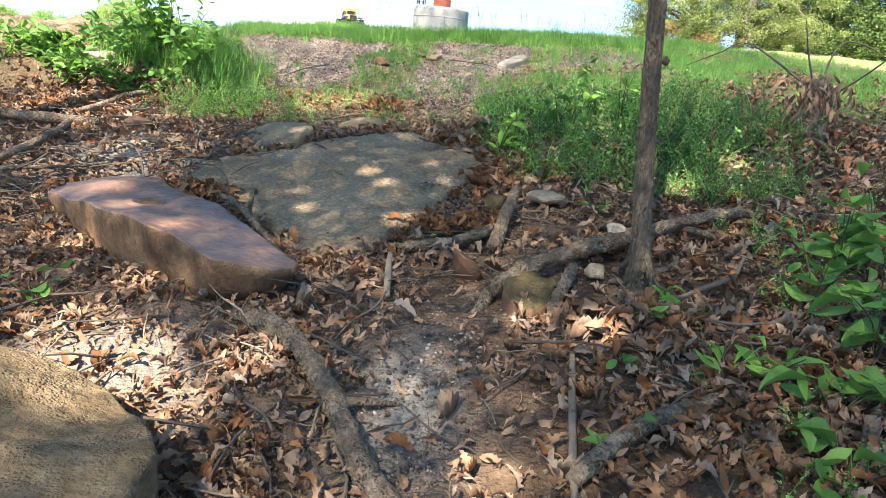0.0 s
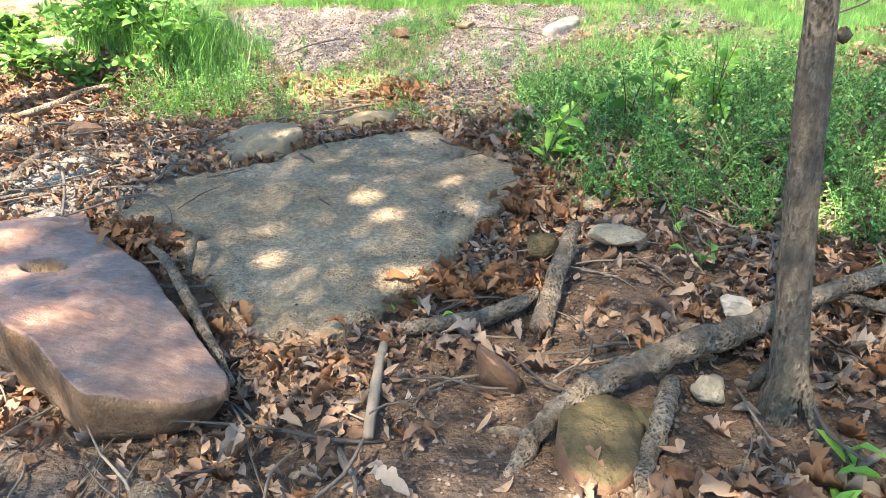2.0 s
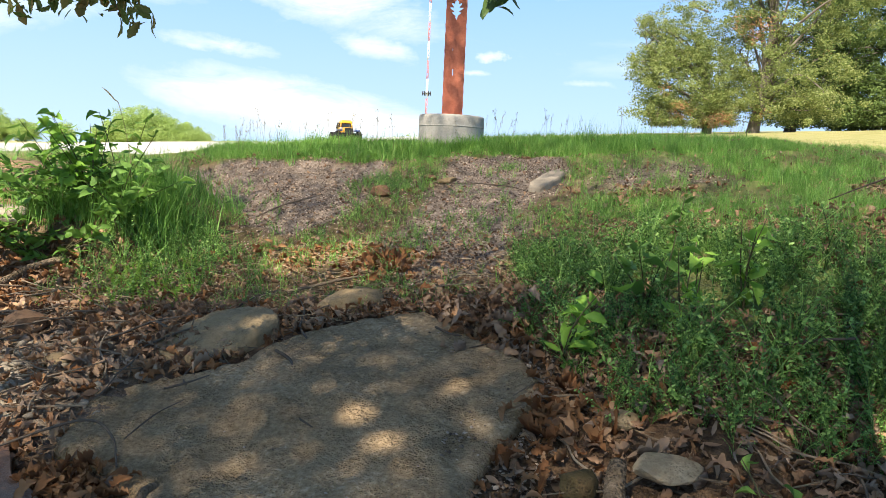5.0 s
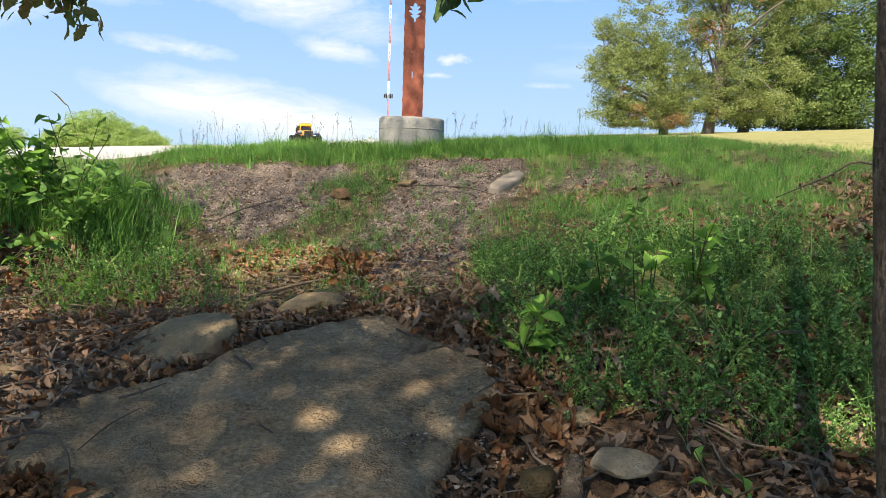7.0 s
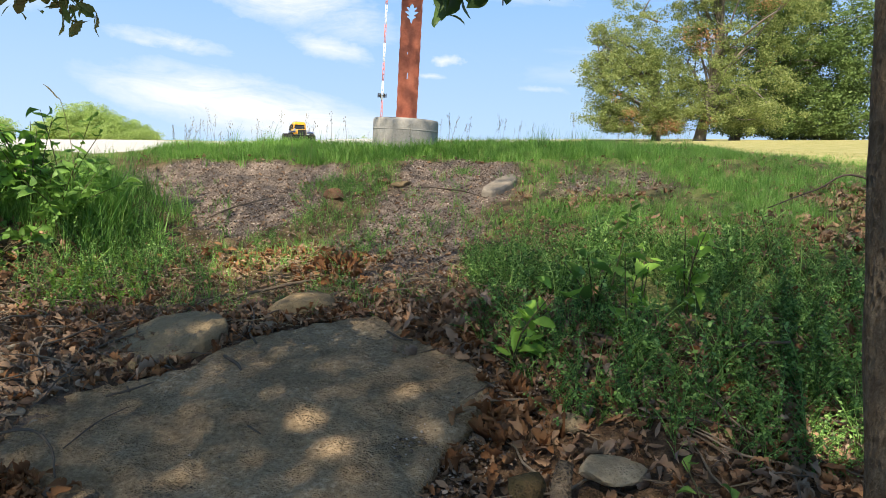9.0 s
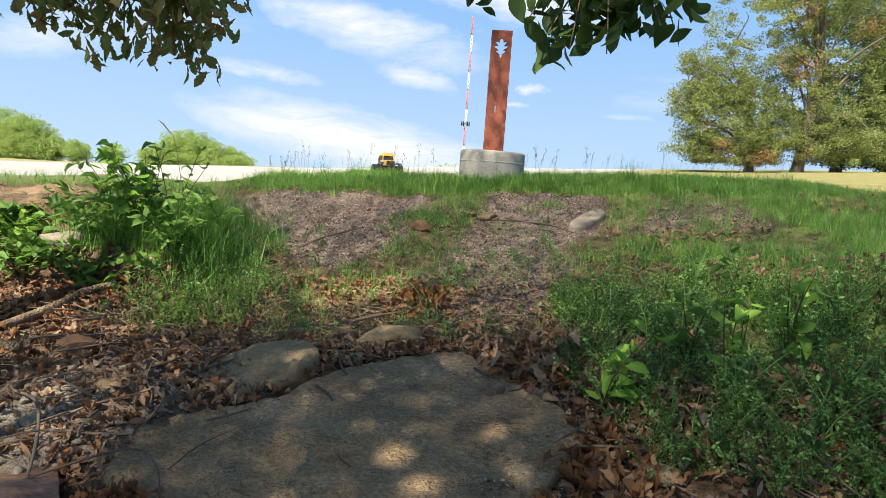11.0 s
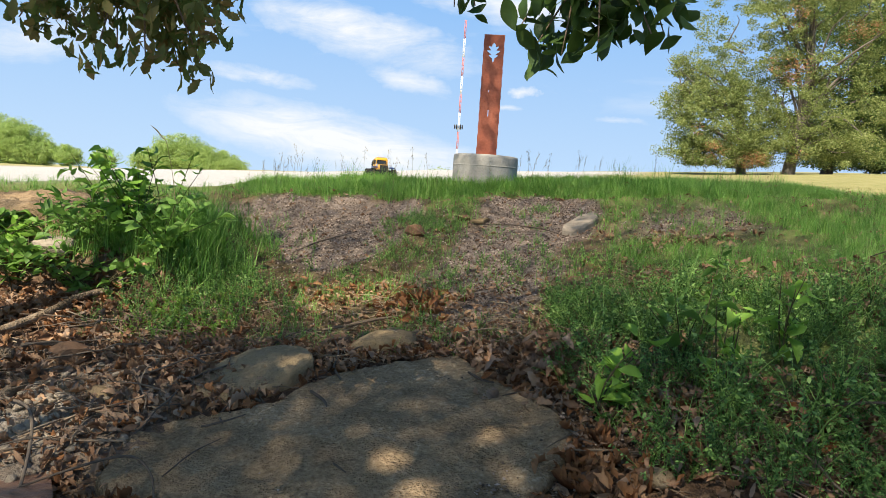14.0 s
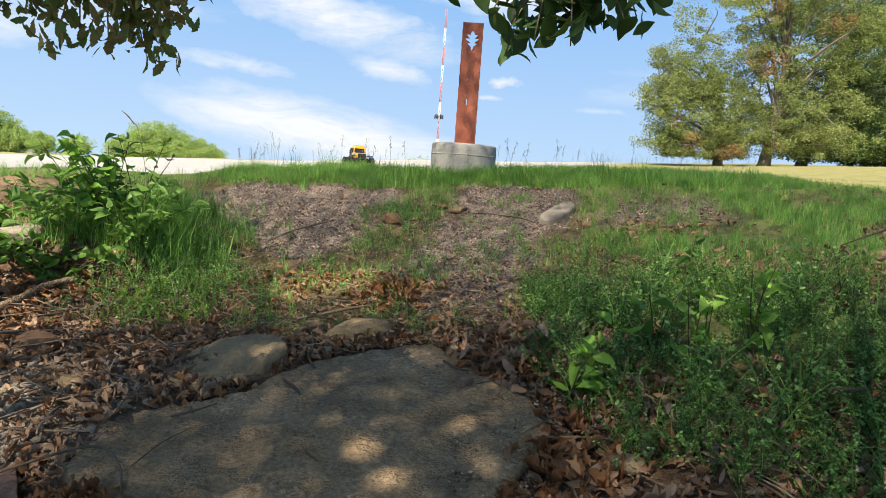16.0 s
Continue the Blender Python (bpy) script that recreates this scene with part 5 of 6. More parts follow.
spray("hanging_bough", (-1.14, 2.98, 2.27), [(-1.31, 2.89, 1.88), (-1.32, 2.98, 1.87), (-1.30, 3.07, 1.87), (-1.14, 2.94, 1.80), (-1.14, 3.03, 1.84), (-0.98, 2.89, 1.80), (-0.98, 2.98, 1.86), (-0.99, 3.07, 1.81), (-0.86, 2.94, 1.79), (-0.92, 3.03, 1.85), (-0.81, 2.89, 1.87), (-0.81, 2.98, 1.95), (-1.11, 3.07, 1.92), (-1.12, 2.94, 1.90), (-0.96, 3.03, 1.94), (-1.25, 2.89, 1.92), (-1.22, 2.98, 1.94), (-0.92, 3.07, 2.00), (-1.46, 2.94, 1.90), (-1.64, 3.03, 1.95)], 1300, RUSSET_LEAF, 3, .050, shade_tree, .012, 1.0, OAK_SPRAY_LEAVES)
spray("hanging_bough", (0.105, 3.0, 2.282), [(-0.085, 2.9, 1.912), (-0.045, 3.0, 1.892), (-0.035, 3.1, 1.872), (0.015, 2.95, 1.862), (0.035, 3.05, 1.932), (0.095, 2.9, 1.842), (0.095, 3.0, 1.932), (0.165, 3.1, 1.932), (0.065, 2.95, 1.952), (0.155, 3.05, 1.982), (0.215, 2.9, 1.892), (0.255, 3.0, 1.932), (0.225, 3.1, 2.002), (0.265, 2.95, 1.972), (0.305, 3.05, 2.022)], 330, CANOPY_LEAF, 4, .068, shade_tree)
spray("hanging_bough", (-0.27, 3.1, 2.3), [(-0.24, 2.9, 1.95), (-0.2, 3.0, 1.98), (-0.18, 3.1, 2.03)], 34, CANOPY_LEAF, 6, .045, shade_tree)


# ---- leaf litter, twigs, grit ----
def strewn(n, xs, ys, seed, share=None):
    rng = np.random.RandomState(seed)
    x, y = rng.uniform(*xs, n), rng.uniform(*ys, n)
    if share is not None:
        k = rng.rand(n) < share(x, y)
        x, y = x[k], y[k]
    return x, y, rng


def inside(x, y, outline, grow=0.0):
    """Which places lie inside the outline."""
    o = np.array(outline)
    c = o.mean(0)
    o = c + (o - c) * (1 + grow)
    k = np.zeros(len(x), bool)
    for (ax, ay), (bx, by) in zip(o, np.roll(o, -1, 0)):
        k ^= ((ay > y) != (by > y)) & (x < (bx - ax) * (y - ay) / (by - ay + 1e-12) + ax)
    return k


def off_stones(x, y):
    return ~(inside(x, y, SLAB_EDGE, -.03) | inside(x, y, RED_EDGE, -.08) | inside(x, y, FRONT_EDGE, -.05))


def lay(name, shapes, mat, x, y, z, rots, sizes, label, category, group):
    """Single pieces laid down one by one; alike pieces share their mesh."""
    made = [mesh_of(name, v, f, mat) for v, f in shapes]
    order = np.argsort(np.hypot(x, y - 2.2))
    rest = order[145:]
    if len(rest):
        q = np.random.RandomState(len(rest))
        tagged(new(name + "s", scatter(name + "s", shapes, np.stack([x, y, z], 1)[rest], rots[rest], sizes[rest], mat, q)), label, category, kind="stuff")
    for k in order[:145]:
        ob = new(name, made[k % len(made)])
        ob.matrix_world = Matrix.Translation((x[k], y[k], z[k])) @ Matrix((rots[k] * sizes[k]).tolist()).to_4x4()
        tagged(ob, label, category, group)


def bare_soil(x, y):
    """The trodden gully below the slab, with few leaves."""
    return np.clip(swell(x, y, .22, 2.38, .40, .56, 1.1) + swell(x, y, .75, 2.30, .33, .22, .95) + swell(x, y, .0, 1.65, .2, .32, .9) + swell(x, y, .5, 2.9, .3, .2, .6), 0, .93)


def leaf_bed(name, n, xs, ys, seed, shapes, mat, size, lean, label, share, lift=.012):
    x, y, rng = strewn(n, xs, ys, seed, share)
    k = off_stones(x, y)
    x, y = x[k], y[k]
    z = lump_z(x, y) + lift + rng.uniform(0, .028, len(x))
    me = scatter(name, shapes, np.stack([x, y, z], 1), turns(len(x), rng, lean), size * rng.uniform(.55, 1.35, len(x)), mat, rng)
    return tagged(new(name, me), label, "leaves", kind="stuff")


def litter(x, y):
    return litter_share(x, y) * (1 - bare_soil(x, y)) * (1 - swell(x, y, -1.75, 3.6, .35, .4, .6)) * (1 - swell(x, y, -1.0, 1.8, .55, .32, .68)) * np.clip(.75 + .5 * rough_at(x, y, .35, 9), .15, 1)


leaf_bed("leaf_litter", 24000, (-3.4, 3.0), (.75, 5.2), 1, OAK_LEAVES, DEAD_LEAF, .060, .68, "brown and grey dead oak leaves covering the ground", litter)
leaf_bed("leaf_litter", 22000, (-3.4, 3.0), (.75, 5.2), 2, SLIM_LEAVES + OVAL_LEAVES, DEAD_LEAF, .05, .7, "small dry brown leaves between the larger ones", litter)
leaf_bed("rust_leaves", 2600, (-3.4, 3.0), (.75, 5.4), 3, OAK_LEAVES, RUST_LEAF, .078, .65, "rust-coloured dead oak leaves lying in the litter", litter, .022)
leaf_bed("rust_leaves", 900, (.5, 2.4), (.9, 2.9), 67, OAK_LEAVES + SLIM_LEAVES, RUST_LEAF, .062, .55, "rusty brown leaves mixed into the litter below the sapling", litter, .026)
leaf_bed("dry_leaves", 3200, (-2.6, 3.0), (4.6, 7.4), 4, OAK_LEAVES + OVAL_LEAVES, DEAD_LEAF, .034, .45, "scattered dry leaves on the gritty slope", lambda x, y: .6 - .4 * grass_share(x, y))
x, y, rng = strewn(900, (-1.5, .3), (3.3, 4.6), 5)
k = inside(x, y, SLAB_EDGE, .10) & ~inside(x, y, SLAB_EDGE, -.06) & (y > 3.45)
x, y = x[k], y[k]
tagged(new("leaf_drift", scatter("leaf_drift", OAK_LEAVES + SLIM_LEAVES, np.stack([x, y, ground_z(x, y) + rng.uniform(.02, .06, len(x))], 1), turns(len(x), rng, .6), .07 * rng.uniform(.6, 1.2, len(x)), RUST_LEAF, rng)), "rusty leaves drifted against the slab's upper edge", "leaves", kind="stuff")

x, y, rng = strewn(930, (-3.2, 2.6), (.8, 5.0), 6, lambda x, y: litter_share(x, y) * np.clip(.55 + .7 * rough_at(x, y, .5, 10), .1, 1))
k = off_stones(x, y)
x, y = x[k], y[k]
k = np.hypot(x - .39, y - 2.2) > .26
x, y = x[k], y[k]
lay("twig", TWIGS, TWIG, x, y, lump_z(x, y) + rng.uniform(.012, .045, len(x)), turns(len(x), rng, .12), rng.uniform(.10, .42, len(x)), "dry pale twig lying on the leaf litter", "twig", "twigs in the litter")
x, y, rng = strewn(1250, (-3.0, 2.4), (.8, 4.6), 61, lambda x, y: litter_share(x, y) * np.clip(.3 + swell(x, y, -1.9, 3.3, .5, .5, .9), 0, 1))
k = off_stones(x, y)
x, y = x[k], y[k]
k = np.hypot(x - .39, y - 2.2) > .26
x, y = x[k], y[k]
lay("twig", TWIGS, DARK_TWIG, x, y, lump_z(x, y) + rng.uniform(.015, .06, len(x)), turns(len(x), rng, .16), rng.uniform(.12, .5, len(x)), "dark bare twig lying tangled in the litter", "twig", "twigs in the litter")
x, y, rng = strewn(2600, (-2.0, .7), (4.1, 5.2), 64, lambda x, y: np.exp(-((y - 4.55) / .3) ** 2) * np.clip(.55 + .8 * rough_at(x, y, .4, 44), 0, 1))
k = off_stones(x, y)
x, y = x[k], y[k]
tagged(new("straw", scatter("straw", TWIGS, np.stack([x, y, lump_z(x, y) + rng.uniform(.008, .04, len(x))], 1), turns(len(x), rng, .15), rng.uniform(.04, .2, len(x)), DRY_STRAW, rng)), "pale straw and thin dry stems lying above the slab", "straw", kind="stuff")
leaf_bed("leaf_litter", 5000, (-2.0, .8), (4.1, 5.5), 65, SLIM_LEAVES + OAK_LEAVES, DEAD_LEAF, .036, .6, "small broken leaves and grit above the slab", lambda x, y: .75 * ease(5.5, 4.8, y))
leaf_bed("far_litter", 30000, (-7, 7), (-5, 3.4), 62, PLAIN_LEAVES, DEAD_LEAF, .085, .45, "dead leaves spread under the trees", lambda x, y: ease(.4, 1.2, np.maximum(.9 - y, np.abs(x) - 2.8)) * np.clip(.7 + .6 * rough_at(x, y, .8, 29), 0, 1))
x, y, rng = strewn(70000, (-2.6, 1.7), (4.2, 7.3), 7, lambda x, y: np.maximum(path_share(x, y), .06 + .4 * ease(-1.8, -1.5, x) * ease(.3, .1, x) * ease(4.3, 4.5, y) * ease(6.9, 6.7, y)))
k = off_stones(x, y)
x, y = x[k], y[k]
tagged(new("grit", scatter("grit", CHIPS, np.stack([x, y, lump_z(x, y) + .003], 1), turns(len(x), rng, .35), .005 + .017 * rng.rand(len(x)) ** 1.6, CHIP, rng)), "brown grit and bark chips on the worn slope", "gravel", kind="stuff")
x, y, rng = strewn(15000, (-1.2, 1.2), (1.2, 3.4), 8, lambda x, y: np.clip(.12 + bare_soil(x, y), 0, 1))
k = off_stones(x, y)
x, y = x[k], y[k]
tagged(new("grit", scatter("grit", CHIPS, np.stack([x, y, lump_z(x, y) + .003], 1), turns(len(x), rng, .35), .004 + .02 * rng.rand(len(x)) ** 2, SOIL_CRUMB, rng)), "small soil crumbs and grit in the gully", "gravel", kind="stuff")
x, y, rng = strewn(2600, (-2.6, -1.2), (2.9, 4.5), 9, lambda x, y: np.exp(-((x + 1.72) / .36) ** 2 - ((y - 3.62) / .4) ** 2))
tagged(new("rubble", scatter("rubble", PEBBLES, np.stack([x, y, lump_z(x, y) + .012], 1), turns(len(x), rng, .4), .012 + .05 * rng.rand(len(x)) ** 2, GREY_STONE, rng)), "pale grey rubble beside the slab", "gravel", kind="stuff")
x, y, rng = strewn(1500, (-.22, .22), (1.25, 2.0), 10, lambda x, y: np.clip(.4 + rough_at(x, y, .15, 28), 0, 1))
tagged(new("rubble", scatter("rubble", CHIPS + PEBBLES[:2], np.stack([x, y, lump_z(x, y) + .004], 1), turns(len(x), rng, .4), .004 + .02 * rng.rand(len(x)) ** 2, CHIP, rng)), "pale pebbles washed out beside the root", "gravel", kind="stuff")
x, y, rng = strewn(1500, (-1.4, .2), (2.7, 4.3), 11, lambda x, y: np.clip(.4 + .8 * rough_at(x, y, .3, 48), .05, 1))
k = inside(x, y, SLAB_EDGE, -.1)
x, y = x[k], y[k]
q = rng.normal(0, 1, (90, 2)) * np.array((.055, .07)) + np.array((-.10, 3.32))
x, y = np.concatenate([x, q[:, 0]]), np.concatenate([y, q[:, 1]])
tagged(new("slab_grit", scatter("slab_grit", CHIPS, np.stack([x, y, ground_z(x, y) + .045], 1), turns(len(x), rng, .2), np.where(np.arange(len(x)) < len(x) - 90, .003 + .012 * rng.rand(len(x)) ** 2, rng.uniform(.006, .022, len(x))), CHIP, rng)), "loose chips lying on the slab", "gravel", kind="stuff")

x, y, rng = strewn(3200, (-.3, .4), (2.9, 3.75), 12)
k = inside(x, y, SLAB_EDGE, .22) & ~inside(x, y, SLAB_EDGE, -.01)
x, y = x[k], y[k]
tagged(new("grit", scatter("grit", CHIPS + PEBBLES[:3], np.stack([x, y, lump_z(x, y) + .012], 1), turns(len(x), rng, .3), .005 + .02 * rng.rand(len(x)) ** 2, CHIP, rng)), "gravel gathered along the slab's edge", "gravel", kind="stuff")


# ---- grass and weeds ----
def blade(h, bend, w, n=2):
    v, f = [], []
    for k in range(n + 1):
        t = k / n
        v += [(-w * (1 - t * .9), bend * t * t, h * t * (1 - .25 * abs(bend) * t)), (w * (1 - t * .9), bend * t * t, h * t * (1 - .25 * abs(bend) * t))]
    for k in range(n):
        a = 2 * k
        f += [(a, a + 1, a + 3), (a, a + 3, a + 2)]
    return np.array(v), np.array(f)


def tuft(seed, blades=9, spread_r=.35, thin=.018):
    rng = np.random.RandomState(seed)
    pieces = []
    for _ in range(blades):
        v, f = blade(rng.uniform(.5, 1.1), rng.uniform(.1, .7), thin * rng.uniform(.7, 1.3))
        a = rng.uniform(0, 6.28)
        r = np.array([[math.cos(a), -math.sin(a), 0], [math.sin(a), math.cos(a), 0], [0, 0, 1]])
        pieces.append((v @ r.T + np.array((rng.normal(0, spread_r * .4), rng.normal(0, spread_r * .4), -.04)), f))
    return joined(pieces)


TUFTS = [tuft(s) for s in range(6)]
FAR_TUFTS = [tuft(s + 60, 6, .5, .03) for s in range(4)]
LONG_TUFTS = [tuft(s + 30, 14, .25, .009) for s in range(4)]


def grass(name, n, xs, ys, seed, share, h, mat, label, shapes=TUFTS):
    x, y, rng = strewn(n, xs, ys, seed, share)
    k = off_stones(x, y) & (np.hypot(x - POST_X, y - POST_Y) > .31)
    x, y = x[k], y[k]
    low = 1 - .5 * ease(1.5, 3, x) * ease(6.3, 7.3, y)  # shorter towards the lawn
    me = scatter(name, shapes, np.stack([x, y, lump_z(x, y)], 1), turns(len(x), rng, .12), h * low * rng.uniform(.5, 1.35, len(x)), mat, rng)
    return tagged(new(name, me), label, "grass", kind="stuff")


WEED_EDGE = [(.10, 4.92), (.02, 4.5), (-.02, 4.2), (.14, 4.02), (.22, 3.7), (.40, 3.42), (.6, 3.38), (.76, 3.26), (.95, 3.17), (1.25, 3.12), (1.5, 3.1), (1.72, 3.25), (1.9, 3.6), (1.75, 4.2), (1.4, 4.6), (.9, 4.8), (.45, 4.92)]


def weed_share(x, y):
    a, b = .10 * rough_at(x, y, .35, 20) + .05 * rough_at(x, y, .12, 21), .10 * rough_at(x, y, .35, 39) + .05 * rough_at(x, y, .12, 40)
    k = inside(x + a, y + b, WEED_EDGE) * (1 - .65 * ease(1.3, 1.75, x)) * (1 - .5 * ease(4.3, 4.8, y) * ease(.3, .5, x))
    return np.clip(k * (.85 + .9 * rough_at(x, y, .33, 22) + .5 * rough_at(x, y, .12, 24)), 0, 1)


patchy = lambda x, y: np.clip(.42 + 1.5 * rough_at(x, y, .38, 14), .06, 1)
grass("crest_grass", 17000, (-4.5, 6.5), (6.6, 10.0), 21, lambda x, y: grass_share(x, y) * ease(-3.2, -1.2, x) * ease(.4, -.4, y - lawn_edge(x)), .068, GRASS, "green grass along the crest of the bank")
grass("crest_grass", 12500, (.35, 4.5), (3.5, 7.4), 22, lambda x, y: (np.maximum(grass_share(x, y), .9 * ease(.5, .9, x)) * ease(4.0, 4.6, y) * (1 - path_share(x, y)) + .6 * weed_share(x, y)) * patchy(x, y), .095, GRASS, "uneven green grass on the bank", TUFTS[:3] + LONG_TUFTS)
grass("crest_grass", 2200, (-2.2, .7), (4.4, 7.0), 23, lambda x, y: ((.10 + .9 * (rough_at(x, y, .35, 15) > .3) * ease(.3, .8, rough_at(x, y, .35, 15) + .3)) * .8 + .14) * (1 - .82 * path_share(x, y)), .085, GRASS, "short sparse grass tufts on the worn slope")
grass("crest_grass", 9000, (-2.6, 2.6), (7.0, 8.0), 44, lambda x, y: grass_share(x, y), .085, GRASS, "thick green grass on the lip of the bank", TUFTS[:3] + LONG_TUFTS[:2])
grass("crest_grass", 520, (-.95, .25), (7.22, 7.46), 45, None, .13, GRASS, "longer grass in front of the concrete footing", TUFTS)
grass("lawn_grass", 13000, (1.5, 12), (9.0, 21), 24, lambda x, y: grass_share(x, y) * .9 * ease(.5, -.5, y - lawn_edge(x) - .3), .07, GRASS, "lawn grass in sun behind the crest")
# these tufts start at the shade edge and carry the sunlight as colour
grass("dry_grass", 9500, (2, 12), (6.3, 15), 25, lambda x, y: grass_share(x, y) * ease(-.3, .3, y + .3 * rough_at(x, y, .8, 27) - lawn_edge(x)) * .95, .06, SUN_YELLOW_GRASS, "straw-yellow grass, sunlight on the lawn put into its colour", FAR_TUFTS)
grass("long_grass", 1500, (-2.6, -1.4), (4.9, 6.0), 26, lambda x, y: np.exp(-((x + 2.02) / .17) ** 2 - ((y - 5.28) / .22) ** 2), .33, GRASS, "tall clump of bright grass beside the bush", LONG_TUFTS)
grass("long_grass", 600, (-2.75, -1.7), (4.95, 5.9), 46, lambda x, y: np.clip(.5 + rough_at(x, y, .3, 47), 0, 1), .24, GRASS, "dark long grass growing through the bush", LONG_TUFTS)
grass("left_grass", 2300, (-6, -1.9), (5.6, 7.3), 27, lambda x, y: .75 * (1 - lot_share(x, y)) * (1 - path_share(x, y)) * ease(-2.3, -2.8, x), .09, GRASS, "rough grass behind the bush")
grass("low_grass", 340, (-2.2, .3), (4.25, 5.3), 28, lambda x, y: np.clip(.4 + rough_at(x, y, .25, 16), 0, 1), .075, GRASS, "thin grass above the stones")


def seed_stalk(seed):
    rng = np.random.RandomState(seed)
    b = rng.uniform(-.45, .45)
    pieces = [tube([(0, 0, 0), (b * .3, 0, .5), (b, .03, 1.0)], [.0042, .0034, .002], 4, 0, 1, 3)]
    for k in range(14):
        t = .62 + .028 * k
        v, f = PLAIN_LEAVES[0]
        a = rng.uniform(0, 6.28)
        c = np.array((b * t * t + .025 * math.cos(a), .03 * t + .025 * math.sin(a), t))
        r = np.array([[0, 0, 1], [math.sin(a), math.cos(a), 0], [math.cos(a), -math.sin(a), 0]])
        pieces.append((v * np.array((.055, .035, .035)) @ r + c + rng.normal(0, .022, 3), f))
    return joined(pieces)


x, y, rng = strewn(230, (-2.6, 2.2), (7.1, 8.3), 29, lambda x, y: np.clip(.5 + .9 * rough_at(x, y, .6, 18), 0, 1))
tagged(new("seed_stalks", scatter("seed_stalks", [seed_stalk(s) for s in range(5)], np.stack([x, y, lump_z(x, y)], 1), turns(len(x), rng, .12), rng.uniform(.12, .36, len(x)), STALK, rng)), "thin grass stalks gone to seed on the crest", "grass", kind="stuff")


def weed_shape(seed, stems=4, leaves=25):
    """A bushy weed of fine stems with many small leaves, about 1 high."""
    rng = np.random.RandomState(seed)
    pieces = []
    for _ in range(stems):
        a, l = rng.uniform(0, 6.28), rng.uniform(.15, .65)
        e = np.array((math.cos(a) * l, math.sin(a) * l, rng.uniform(.5, 1.0)))
        m = e * np.array((.35, .35, .55))
        pieces.append(tube([(0, 0, -.03), m, e], [.010, .008, .004], 3, 0, 1, 2))
        for k in range(leaves):
            t = rng.uniform(.15, 1.02)
            c = (1 - t) ** 2 * np.zeros(3) + 2 * t * (1 - t) * m + t * t * e
            v, f = PLAIN_LEAVES[0]
            r = turns(1, rng, .7)[0]
            s = rng.uniform(.04, .092)
            d = r @ np.array((.5, 0, 0)) * s
            pieces.append(((v * s) @ r.T + c + d, f))
    return joined(pieces)


WEEDS = [weed_shape(s) for s in range(5)]


def weeds(name, n, xs, ys, seed, share, h, mat, label, shapes=WEEDS):
    x, y, rng = strewn(n, xs, ys, seed, share)
    k = off_stones(x, y)
    x, y = x[k], y[k]
    me = scatter(name, shapes, np.stack([x, y, lump_z(x, y)], 1), turns(len(x), rng, .18), h * rng.uniform(.5, 1.3, len(x)), mat, rng)
    return tagged(new(name, me), label, "weeds", kind="stuff")


leaf_bed("dry_leaves", 3000, (.5, 3.0), (3.6, 6.0), 41, OAK_LEAVES, DEAD_LEAF, .058, .5, "dead leaves in bare patches of the grassy bank", lambda x, y: np.clip(.35 - 1.3 * rough_at(x, y, .45, 14), 0, 1))
grass("tall_grass", 420, (-2.4, 2.4), (7.0, 8.0), 29, lambda x, y: np.clip(.35 + rough_at(x, y, .5, 30), 0, 1), .21, GRASS, "wispy taller grass along the crest", LONG_TUFTS)
weeds("weeds", 900, (-1.1, .2), (4.9, 6.7), 38, lambda x, y: np.clip(.25 + 1.2 * rough_at(x, y, .28, 31), 0, 1), .085, WEED, "small weeds dotted over the worn slope")
weeds("tall_weeds", 420, (.3, 3.0), (3.3, 4.6), 36, weed_share, .23, WEED, "taller sprigs of green weed standing out of the rest")
weeds("weeds", 6800, (.15, 3.2), (3.0, 5.8), 31, weed_share, .15, WEED, "dense small-leaved green weeds on the bank")
weeds("weeds", 1000, (-2.8, -1.1), (4.3, 5.9), 32, lambda x, y: np.exp(-((x + 1.78) / .36) ** 2 - ((y - 4.98) / .36) ** 2), .17, WEED, "dark fine-leaved weeds below the grass clump")
weeds("weeds", 1700, (-2.2, .8), (4.4, 6.4), 33, lambda x, y: np.maximum(.6 * (rough_at(x, y, .35, 15) - swell(x, y, -.95, 5.06, .3, .16, 2) > .3), .9 * ease(.16, .08, np.abs(x + .68 + .12 * rough_at(x, y, .3, 41))) * ease(5.2, 5.6, y)) * (1 - .85 * path_share(x, y)) * (1 - .9 * swell(x, y, -1.95, 4.45, .55, .35, 1.0)), .12, WEED, "low weeds on the worn slope")
weeds("weeds", 300, (.85, 2.4), (1.0, 2.5), 37, lambda x, y: ease(1.1, 1.5, x + .35 * ease(1.8, 1.3, y)) * np.clip(.5 + rough_at(x, y, .3, 25), 0, 1), .13, WEED, "low green weeds growing through the litter")
weeds("weeds", 160, (1.0, 2.6), (2.6, 3.5), 34, lambda x, y: np.clip(.3 + rough_at(x, y, .3, 23), 0, 1), .16, WEED, "sparse weeds among leaves")
weeds("yellow_weeds", 60, (-1.95, -1.45), (4.35, 4.9), 35, None, .12, BRIGHT_LEAF, "yellow-green weed catching the sun")


